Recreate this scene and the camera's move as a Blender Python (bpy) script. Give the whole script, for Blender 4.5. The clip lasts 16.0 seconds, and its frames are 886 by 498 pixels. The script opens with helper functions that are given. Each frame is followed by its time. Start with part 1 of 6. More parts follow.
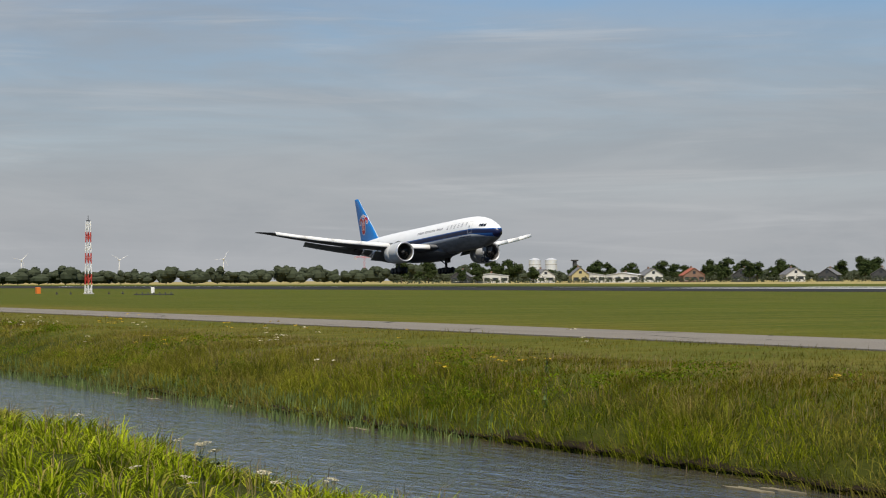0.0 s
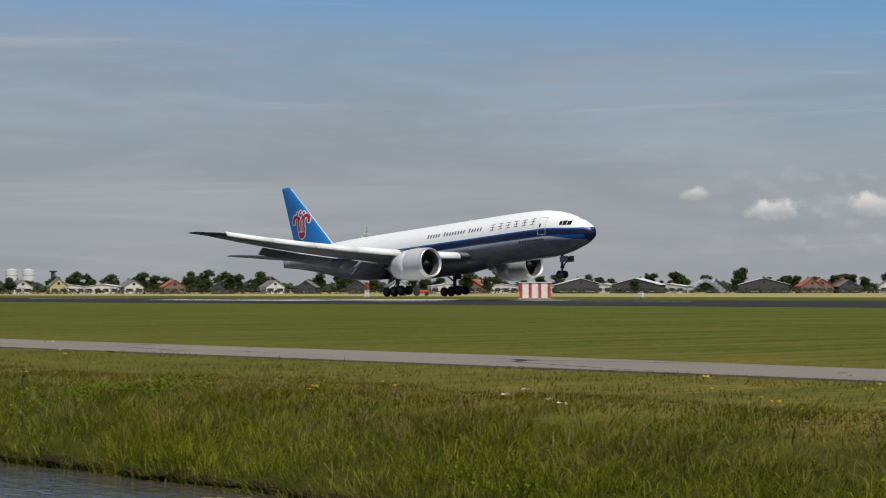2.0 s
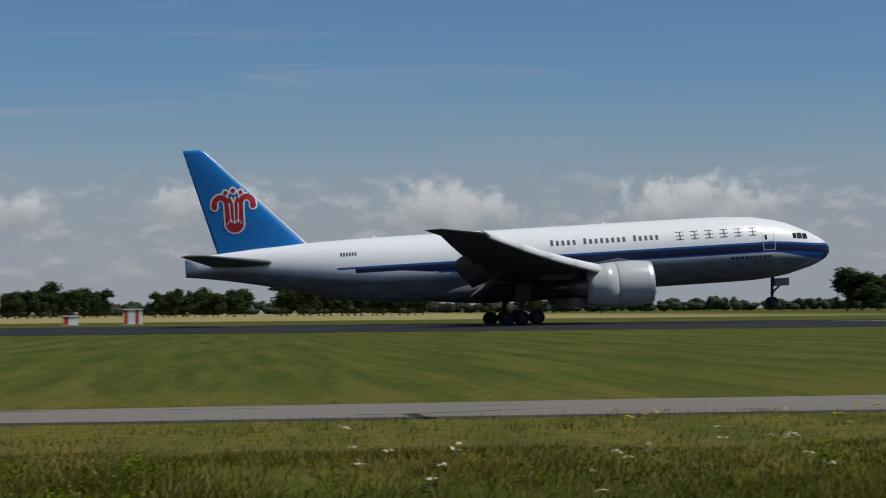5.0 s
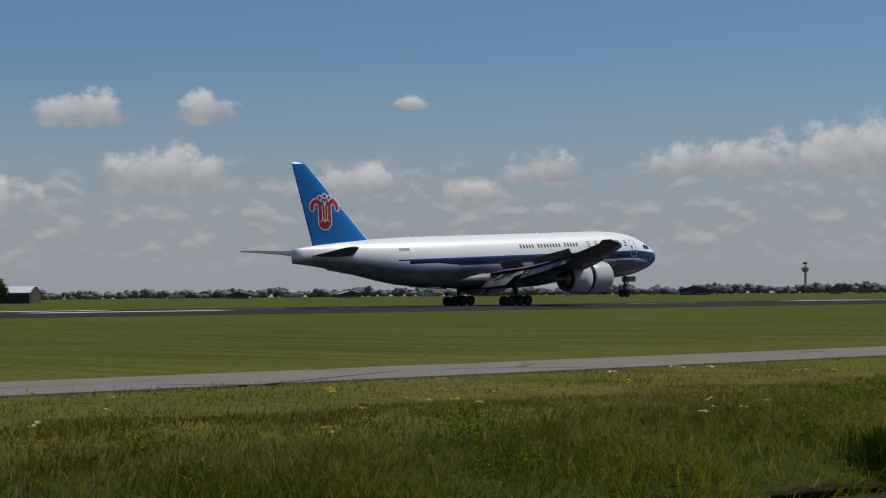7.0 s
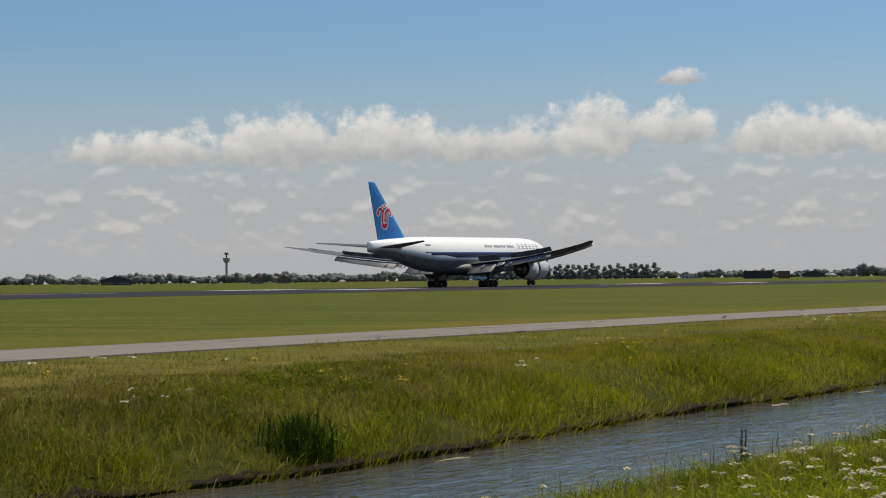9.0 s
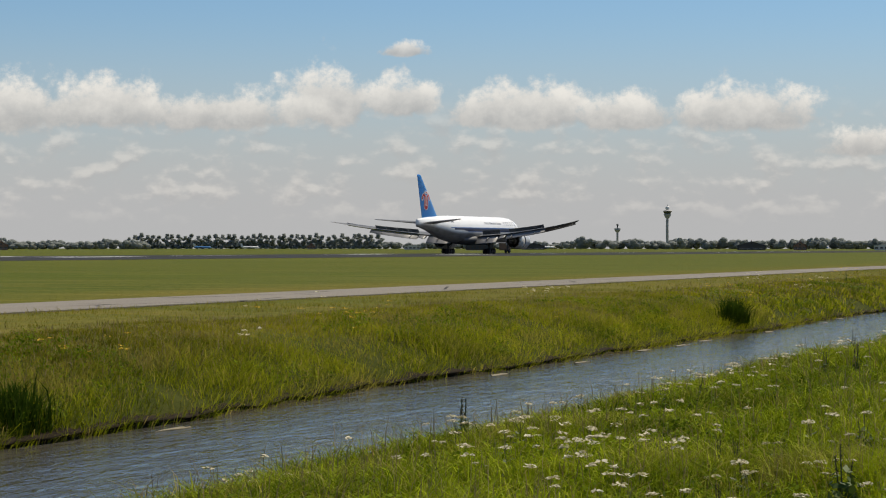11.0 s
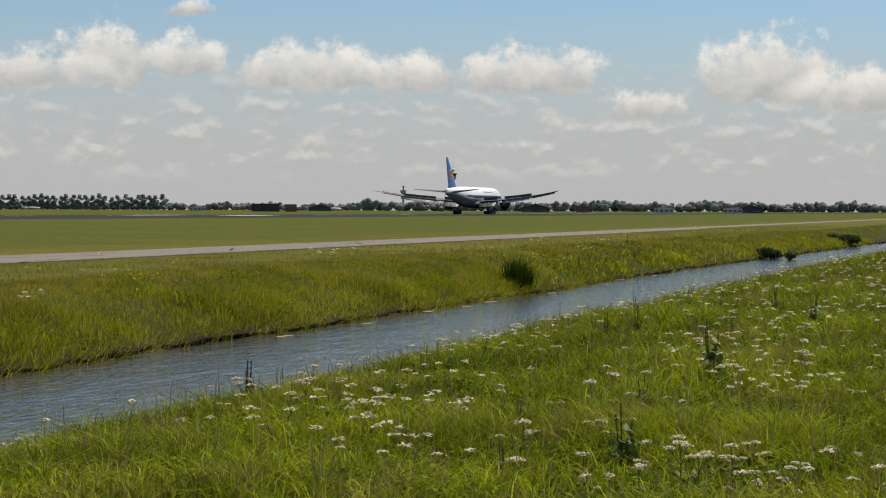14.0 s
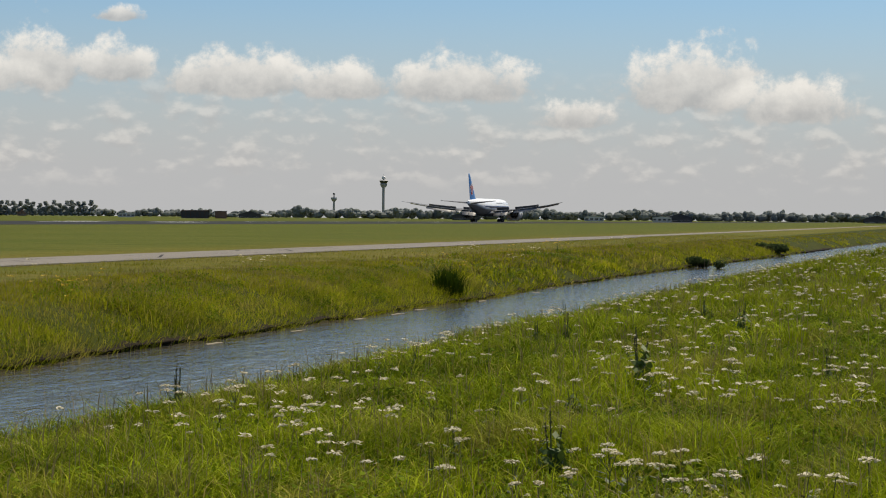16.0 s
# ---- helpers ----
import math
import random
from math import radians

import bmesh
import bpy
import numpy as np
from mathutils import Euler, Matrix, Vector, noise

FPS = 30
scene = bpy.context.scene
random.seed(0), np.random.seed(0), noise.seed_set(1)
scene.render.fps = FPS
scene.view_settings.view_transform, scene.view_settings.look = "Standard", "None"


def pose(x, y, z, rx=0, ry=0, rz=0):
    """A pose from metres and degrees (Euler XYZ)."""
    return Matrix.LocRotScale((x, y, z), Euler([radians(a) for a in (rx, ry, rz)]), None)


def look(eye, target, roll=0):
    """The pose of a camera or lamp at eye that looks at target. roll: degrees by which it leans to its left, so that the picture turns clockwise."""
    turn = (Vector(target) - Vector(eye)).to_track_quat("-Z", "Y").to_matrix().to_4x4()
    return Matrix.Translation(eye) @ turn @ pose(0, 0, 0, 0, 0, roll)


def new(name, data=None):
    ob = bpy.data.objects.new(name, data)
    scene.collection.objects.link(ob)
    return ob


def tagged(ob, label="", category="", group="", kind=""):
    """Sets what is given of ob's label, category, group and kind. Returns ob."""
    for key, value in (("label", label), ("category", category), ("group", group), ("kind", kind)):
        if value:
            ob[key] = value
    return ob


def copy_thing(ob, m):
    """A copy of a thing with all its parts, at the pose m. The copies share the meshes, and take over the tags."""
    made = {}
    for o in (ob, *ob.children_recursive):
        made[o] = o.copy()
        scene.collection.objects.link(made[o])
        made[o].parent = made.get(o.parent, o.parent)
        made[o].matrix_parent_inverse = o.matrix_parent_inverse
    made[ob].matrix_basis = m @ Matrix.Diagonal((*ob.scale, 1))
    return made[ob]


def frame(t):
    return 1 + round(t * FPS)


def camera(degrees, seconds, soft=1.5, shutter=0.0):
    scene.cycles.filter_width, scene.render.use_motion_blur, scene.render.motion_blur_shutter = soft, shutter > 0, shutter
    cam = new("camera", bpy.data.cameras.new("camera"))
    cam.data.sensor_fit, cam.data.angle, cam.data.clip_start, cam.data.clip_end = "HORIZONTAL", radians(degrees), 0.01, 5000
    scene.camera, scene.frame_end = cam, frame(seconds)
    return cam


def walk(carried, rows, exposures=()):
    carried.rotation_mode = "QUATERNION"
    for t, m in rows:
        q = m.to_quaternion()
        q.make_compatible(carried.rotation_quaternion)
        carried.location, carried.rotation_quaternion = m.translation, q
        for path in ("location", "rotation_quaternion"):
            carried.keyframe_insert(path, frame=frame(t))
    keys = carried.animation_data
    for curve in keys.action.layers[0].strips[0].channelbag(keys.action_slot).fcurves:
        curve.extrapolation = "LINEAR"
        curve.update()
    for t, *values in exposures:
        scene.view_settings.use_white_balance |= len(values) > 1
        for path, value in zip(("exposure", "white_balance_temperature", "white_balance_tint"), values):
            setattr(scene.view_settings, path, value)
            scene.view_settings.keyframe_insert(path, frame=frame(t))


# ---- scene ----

# ---------------------------------------------------------------- camera and its walk
# seconds, turn, tilt, lean in degrees
EYE = (0.0, 0.0, 1.247)
PATH = [
    (0, 61.57, 0.92, 0.31),
    (0.5, 58.74, 0.85, 0.50),
    (1, 55.40, 0.93, 0.32),
    (1.3, 52.46, 1.06, 0.12),
    (1.5, 51.03, 1.15, 0.07),
    (2, 46.23, 1.22, 0.07),
    (2.5, 40.65, 1.56, 0.10),
    (2.9, 35.21, 1.68, 0.12),
    (3, 33.47, 1.69, 0.15),
    (3.3, 28.35, 1.87, 0.24),
    (3.5, 24.90, 1.94, 0.42),
    (4, 15.11, 1.93, 0.68),
    (4.2, 10.78, 1.91, 0.66),
    (4.6, 2.09, 1.86, 0.59),
    (5, -6.48, 1.82, 0.54),
    (5.4, -14.77, 1.77, 0.48),
    (5.8, -22.62, 1.69, 0.42),
    (6.3, -31.47, 1.55, 0.37),
    (6.5, -34.71, 1.48, 0.41),
    (7, -41.07, 1.37, 0.53),
    (7.5, -46.16, 1.14, 0.50),
    (8, -50.96, 1.14, 0.74),
    (8.5, -54.76, 1.08, 0.82),
    (9, -58.12, 0.91, 0.60),
    (9.5, -60.82, 0.70, 0.33),
    (9.7, -61.51, 0.66, 0.24),
    (10, -62.58, 0.57, 0.14),
    (10.5, -64.44, 0.32, 0.06),
    (11, -66.31, -0.03, -0.01),
    (11.5, -68.05, -0.42, -0.09),
    (12, -69.52, -0.80, -0.16),
    (12.5, -70.60, -1.11, -0.27),
    (13, -71.14, -1.30, -0.24),
    (13.5, -71.98, -1.17, -0.47),
    (14, -72.66, -1.16, -0.21),
    (14.5, -73.38, -1.14, 0.04),
    (15, -73.96, -1.27, -0.34),
    (15.5, -74.39, -1.36, -0.05),
    (16, -74.72, -0.92, -0.49),
]

cam = camera(25.88, 16.0, soft=1.05, shutter=0.10)
EXPOSURES = [(0.0, 0.1, 6750, 10), (1.5, -0.05, 6720, 10), (2.5, -0.25, 6350, 10), (4.0, -0.5, 6150, 10), (6.5, -0.56, 6250, 10), (8.0, -0.38, 6550, 10), (9.0, -0.06, 6900, 10),
             (12.0, 0.08, 7050, 10), (16.0, 0.11, 7050, 10)]
walk(cam, [(t, pose(*EYE, 90 + tilt, lean, turn)) for t, turn, tilt, lean in PATH], EXPOSURES)

# ---------------------------------------------------------------- world and sun
SUN = Vector((0.55, -0.26, 1.0)).normalized()


def mth(nt, op, a, b=None, c=None, clamp=False):
    n = nt.nodes.new("ShaderNodeMath")
    n.operation, n.use_clamp = op, clamp
    for i, v in enumerate((a, b, c)):
        if v is None:
            continue
        if isinstance(v, (int, float)):
            n.inputs[i].default_value = v
        else:
            nt.links.new(v, n.inputs[i])
    return n.outputs[0]


def smooth(nt, v, lo, hi):
    """0 at lo, 1 at hi, smoothly."""
    n = nt.nodes.new("ShaderNodeMapRange")
    n.interpolation_type = "SMOOTHSTEP"
    nt.links.new(v, n.inputs["Value"])
    n.inputs["From Min"].default_value, n.inputs["From Max"].default_value = lo, hi
    return n.outputs[0]


def mixc(nt, fac, a, b, how="MIX"):
    n = nt.nodes.new("ShaderNodeMix")
    n.data_type, n.blend_type = "RGBA", how
    for key, v in ((0, fac), (6, a), (7, b)):
        if isinstance(v, (int, float)):
            n.inputs[key].default_value = v
        elif isinstance(v, tuple):
            n.inputs[key].default_value = v if len(v) == 4 else (*v, 1)
        else:
            nt.links.new(v, n.inputs[key])
    return n.outputs[2]


def noise_tex(nt, vec, scale, detail=4.0, rough=0.55, distort=0.0):
    n = nt.nodes.new("ShaderNodeTexNoise")
    nt.links.new(vec, n.inputs["Vector"])
    n.inputs["Scale"].default_value, n.inputs["Detail"].default_value = scale, detail
    n.inputs["Roughness"].default_value, n.inputs["Distortion"].default_value = rough, distort
    return n.outputs[0]


def scaled(nt, vec, x, y, z):
    n = nt.nodes.new("ShaderNodeMapping")
    nt.links.new(vec, n.inputs["Vector"])
    n.inputs["Scale"].default_value = (x, y, z)
    return n.outputs[0]


def combine(nt, x, y, z=0.0):
    n = nt.nodes.new("ShaderNodeCombineXYZ")
    for i, v in enumerate((x, y, z)):
        if isinstance(v, (int, float)):
            n.inputs[i].default_value = v
        else:
            nt.links.new(v, n.inputs[i])
    return n.outputs[0]


# fair-weather cumulus: bearing, height of the base, half width, height (degrees)
CUMULUS = [
    (-38.8, 2.75, 0.55, 0.35), (-36.5, 2.2, 0.9, 0.5), (-33.6, 2.3, 0.9, 0.6), (-20.5, 2.3, 2.0, 0.7), (-12.6, 2.7, 2.1, 1.0), (-6.3, 2.7, 1.8, 0.9), (-0.5, 2.9, 2.2, 1.1),
    (6.5, 2.6, 2.6, 1.3), (14.0, 2.6, 2.8, 1.4), (20.5, 3.4, 1.2, 0.7), (24.5, 2.7, 2.6, 1.3), (22.5, 4.1, 1.1, 0.5), (30.5, 5.3, 1.55, 0.85), (34.1, 5.4, 1.05, 0.75), (40.1, 5.6, 0.75, 0.35),
    (32.9, 3.4, 2.1, 1.15), (27.5, 2.7, 2.0, 1.0), (38.6, 3.2, 1.6, 0.8), (44.2, 3.5, 1.4, 0.85), (42.0, 2.9, 1.2, 0.6), (49.5, 3.7, 2.6, 0.8), (53.4, 3.8, 3.0, 1.35), (56.4, 3.9, 2.8, 1.2), (60.0, 3.8, 2.8, 1.0),
    (62.6, 4.1, 1.9, 1.5), (65.1, 4.2, 1.3, 1.0), (68.8, 3.9, 2.4, 1.1), (71.8, 3.8, 1.7, 0.9), (75.2, 3.8, 2.6, 1.15), (78.6, 2.9, 1.3, 0.8), (82.2, 3.7, 2.5, 1.7), (85.0, 3.2, 2.0, 1.1), (65.2, 5.8, 0.8, 0.4),
]


def make_world():
    world = bpy.data.worlds.new("daylight")
    scene.world = world
    world.use_nodes = True
    nt = world.node_tree
    nt.nodes.clear()
    sky = nt.nodes.new("ShaderNodeTexSky")
    sky.sky_type, sky.sun_disc = "NISHITA", False
    sky.sun_elevation = math.asin(SUN.z)
    sky.sun_rotation = math.atan2(SUN.x, SUN.y)
    sky.air_density, sky.dust_density, sky.ozone_density = 1.0, 0.35, 3.5
    tc = nt.nodes.new("ShaderNodeTexCoord")
    sep = nt.nodes.new("ShaderNodeSeparateXYZ")
    nt.links.new(tc.outputs["Generated"], sep.inputs[0])
    az = mth(nt, "MULTIPLY", mth(nt, "ARCTAN2", sep.outputs[0], sep.outputs[1]), 57.2958)
    el = mth(nt, "MULTIPLY", mth(nt, "ARCSINE", sep.outputs[2]), 57.2958)
    flat = combine(nt, az, el, 0.0)
    base = mixc(nt, 1.0, sky.outputs[0], (0.086, 0.108, 0.126), "MULTIPLY")
    # veil of haze over the horizon, thicker towards the west
    haze = mth(nt, "SUBTRACT", 1.0, smooth(nt, el, 0.8, 7.6))
    col = mixc(nt, mth(nt, "MULTIPLY", haze, 0.98), base, (0.580, 0.606, 0.655))
    west = mth(nt, "SUBTRACT", 1.0, smooth(nt, az, -44.0, -4.0))
    sheet_n = noise_tex(nt, scaled(nt, flat, 0.05, 0.45, 1), 1.0, 5, 0.6, 0.4)
    rim = mth(nt, "SUBTRACT", el, mth(nt, "SUBTRACT", 5.4, mth(nt, "MULTIPLY", az, 0.055)))
    sheet = mth(nt, "MULTIPLY", mth(nt, "MULTIPLY", west, smooth(nt, sheet_n, 0.05, 0.62)),
                mth(nt, "SUBTRACT", 1.0, smooth(nt, rim, -1.6, 1.0)))
    billow = noise_tex(nt, scaled(nt, flat, 0.11, 0.55, 1), 1.0, 6, 0.6, 0.5)
    sheetc = mixc(nt, smooth(nt, billow, 0.36, 0.64), (0.405, 0.442, 0.492), (0.475, 0.506, 0.550))
    col = mixc(nt, mth(nt, "MULTIPLY", sheet, 0.80), col, sheetc)
    # thin streaks of high cloud
    cir = noise_tex(nt, scaled(nt, flat, 0.06, 0.9, 1), 1.3, 5, 0.6, 0.8)
    cirm = mth(nt, "MULTIPLY", smooth(nt, cir, 0.52, 0.75), mth(nt, "SUBTRACT", 1.0, smooth(nt, az, -10.0, 30.0)))
    col = mixc(nt, mth(nt, "MULTIPLY", cirm, 0.35), col, (0.70, 0.73, 0.77))
    # cumulus
    warp = noise_tex(nt, flat, 1.2, 8, 0.64)
    warp2 = noise_tex(nt, flat, 0.35, 3, 0.5)
    dens = None
    lit = None
    for a, b, w, h in CUMULUS:
        dx = mth(nt, "DIVIDE", mth(nt, "SUBTRACT", az, a), w)
        dy = mth(nt, "DIVIDE", mth(nt, "SUBTRACT", el, b), h)
        up = mth(nt, "MAXIMUM", dy, mth(nt, "MULTIPLY", dy, -2.6))
        d = mth(nt, "SUBTRACT", 1.0, mth(nt, "SQRT", mth(nt, "ADD", mth(nt, "MULTIPLY", dx, dx), mth(nt, "MULTIPLY", up, up))))
        top = mth(nt, "MULTIPLY", smooth(nt, dy, -0.25, 0.75), smooth(nt, d, -0.5, 0.1))
        dens = d if dens is None else mth(nt, "MAXIMUM", dens, d)
        lit = top if lit is None else mth(nt, "MAXIMUM", lit, top)
    # broken field of small clouds lower down
    low = noise_tex(nt, combine(nt, mth(nt, "MULTIPLY", az, 0.85), mth(nt, "MULTIPLY", el, 1.45)), 1.0, 6, 0.50)
    above = noise_tex(nt, combine(nt, mth(nt, "MULTIPLY", az, 0.85), mth(nt, "ADD", mth(nt, "MULTIPLY", el, 1.45), 0.30)), 1.0, 6, 0.50)
    band = mth(nt, "MULTIPLY", smooth(nt, el, 0.5, 1.7), mth(nt, "SUBTRACT", 1.0, smooth(nt, el, 3.2, 4.6)))
    lowm = mth(nt, "MULTIPLY", mth(nt, "MULTIPLY", smooth(nt, low, 0.45, 0.66), band), smooth(nt, az, -42.0, -26.0))
    lowc = mixc(nt, smooth(nt, mth(nt, "SUBTRACT", low, above), -0.10, 0.14), (0.56, 0.57, 0.60), (0.96, 0.95, 0.94))
    col = mixc(nt, mth(nt, "MULTIPLY", lowm, 0.46), col, lowc)
    rag = mth(nt, "ADD", dens, mth(nt, "ADD", mth(nt, "MULTIPLY", mth(nt, "SUBTRACT", warp, 0.5), 1.9), mth(nt, "MULTIPLY", mth(nt, "SUBTRACT", warp2, 0.5), 0.6)))
    mask = smooth(nt, rag, -0.06, 0.44)
    shade = mth(nt, "ADD", mth(nt, "MULTIPLY", lit, 0.75), mth(nt, "MULTIPLY", smooth(nt, warp, 0.35, 0.7), 0.3), clamp=True)
    cl = mixc(nt, shade, (0.52, 0.54, 0.57), (1.10, 1.09, 1.07))
    col = mixc(nt, mth(nt, "MULTIPLY", mask, 0.86), col, cl)
    bg = nt.nodes.new("ShaderNodeBackground")
    nt.links.new(col, bg.inputs["Color"])
    bg.inputs["Strength"].default_value = 0.74
    out = nt.nodes.new("ShaderNodeOutputWorld")
    nt.links.new(bg.outputs[0], out.inputs[0])


make_world()
sun_lamp = new("sun", bpy.data.lights.new("sun", "SUN"))
sun_lamp.data.energy, sun_lamp.data.angle, sun_lamp.data.color = 5.0, radians(0.55), (1.0, 0.93, 0.80)
sun_lamp.matrix_world = look(SUN * 100, (0, 0, 0))


# ---------------------------------------------------------------- materials
def material(name, rough=0.6, metal=0.0, spec=0.5):
    m = bpy.data.materials.new(name)
    m.use_nodes = True
    b = m.node_tree.nodes["Principled BSDF"]
    b.inputs["Roughness"].default_value, b.inputs["Metallic"].default_value = rough, metal
    b.inputs["Specular IOR Level"].default_value = spec
    return m, m.node_tree, b


def place(nt, which="Object"):
    return nt.nodes.new("ShaderNodeTexCoord").outputs[which]


def world_place(nt):
    return nt.nodes.new("ShaderNodeNewGeometry").outputs["Position"]


def bump(nt, b, height, strength, dist=0.02):
    n = nt.nodes.new("ShaderNodeBump")
    n.inputs["Strength"].default_value, n.inputs["Distance"].default_value = strength, dist
    nt.links.new(height, n.inputs["Height"])
    nt.links.new(n.outputs[0], b.inputs["Normal"])


def worn(name, colour, rough=0.5, metal=0.0, amount=0.25, scale=1.5, dark=0.6, relief=0.0, spec=0.5, grain=14.0):
    """A surface of one colour with grain and blotches at two scales."""
    m, nt, b = material(name, rough, metal, spec)
    p = place(nt)
    f = mth(nt, "ADD", mth(nt, "MULTIPLY", noise_tex(nt, p, scale, 5), 0.7), mth(nt, "MULTIPLY", noise_tex(nt, p, scale * grain, 3), 0.3))
    c = mixc(nt, mth(nt, "MULTIPLY", smooth(nt, f, 0.35, 0.7), amount), colour, tuple(v * dark for v in colour))
    nt.links.new(c, b.inputs["Base Color"])
    nt.links.new(mth(nt, "ADD", mth(nt, "MULTIPLY", f, 0.25), max(0.02, rough - 0.12)), b.inputs["Roughness"])
    if relief:
        bump(nt, b, f, relief)
    return m


def varied(name, a, bcol, rough=0.6, spec=0.3, through_light=0.0, which="Random Per Island", tip=None, lush=0.0):
    """Leaves or pieces whose colour runs from a to bcol, piece by piece."""
    m, nt, b = material(name, rough, 0, spec)
    if which == "Random Per Island":
        r = nt.nodes.new("ShaderNodeNewGeometry").outputs["Random Per Island"]
    else:
        r = nt.nodes.new("ShaderNodeObjectInfo").outputs["Random"]
    patch = noise_tex(nt, world_place(nt), 0.5, 3)
    f = mth(nt, "ADD", mth(nt, "MULTIPLY", r, 0.6), mth(nt, "MULTIPLY", smooth(nt, patch, 0.3, 0.7), 0.4))
    c = mixc(nt, f, a, bcol)
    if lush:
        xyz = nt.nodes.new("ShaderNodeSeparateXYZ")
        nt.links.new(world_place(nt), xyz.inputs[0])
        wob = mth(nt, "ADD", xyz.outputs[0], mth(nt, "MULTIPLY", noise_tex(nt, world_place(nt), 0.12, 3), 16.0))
        # shade over this stretch of bank is painted in as darker grass
        shade_band = mth(nt, "MULTIPLY", smooth(nt, wob, -16.0, 12.0), mth(nt, "SUBTRACT", 1.0, smooth(nt, wob, 20.0, 34.0)))
        c = mixc(nt, mth(nt, "MULTIPLY", shade_band, lush), c, mixc(nt, f, (0.026, 0.042, 0.002), (0.120, 0.125, 0.008)))
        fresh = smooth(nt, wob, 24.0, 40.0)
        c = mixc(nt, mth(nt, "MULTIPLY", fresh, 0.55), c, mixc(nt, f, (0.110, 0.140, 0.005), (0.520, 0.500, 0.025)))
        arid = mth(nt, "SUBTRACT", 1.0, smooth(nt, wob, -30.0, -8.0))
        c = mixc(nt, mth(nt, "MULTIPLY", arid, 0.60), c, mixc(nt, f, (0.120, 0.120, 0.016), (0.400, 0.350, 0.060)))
    if tip:
        c = mixc(nt, smooth(nt, r, 0.80, 0.95), c, tip)
        dry = noise_tex(nt, scaled(nt, world_place(nt), 0.35, 0.9, 0.3), 1.0, 5, 0.65)
        c = mixc(nt, mth(nt, "MULTIPLY", smooth(nt, dry, 0.50, 0.68), 0.60), c, tip)
        deep = noise_tex(nt, world_place(nt), 2.2, 3, 0.6)
        c = mixc(nt, mth(nt, "MULTIPLY", smooth(nt, deep, 0.52, 0.70), 0.55), c, tuple(v * 0.6 for v in a))
    nt.links.new(c, b.inputs["Base Color"])
    if through_light:
        tr = nt.nodes.new("ShaderNodeBsdfTranslucent")
        nt.links.new(c, tr.inputs["Color"])
        mx = nt.nodes.new("ShaderNodeMixShader")
        mx.inputs[0].default_value = through_light
        nt.links.new(b.outputs[0], mx.inputs[1])
        nt.links.new(tr.outputs[0], mx.inputs[2])
        nt.links.new(mx.outputs[0], nt.nodes["Material Output"].inputs[0])
    return m


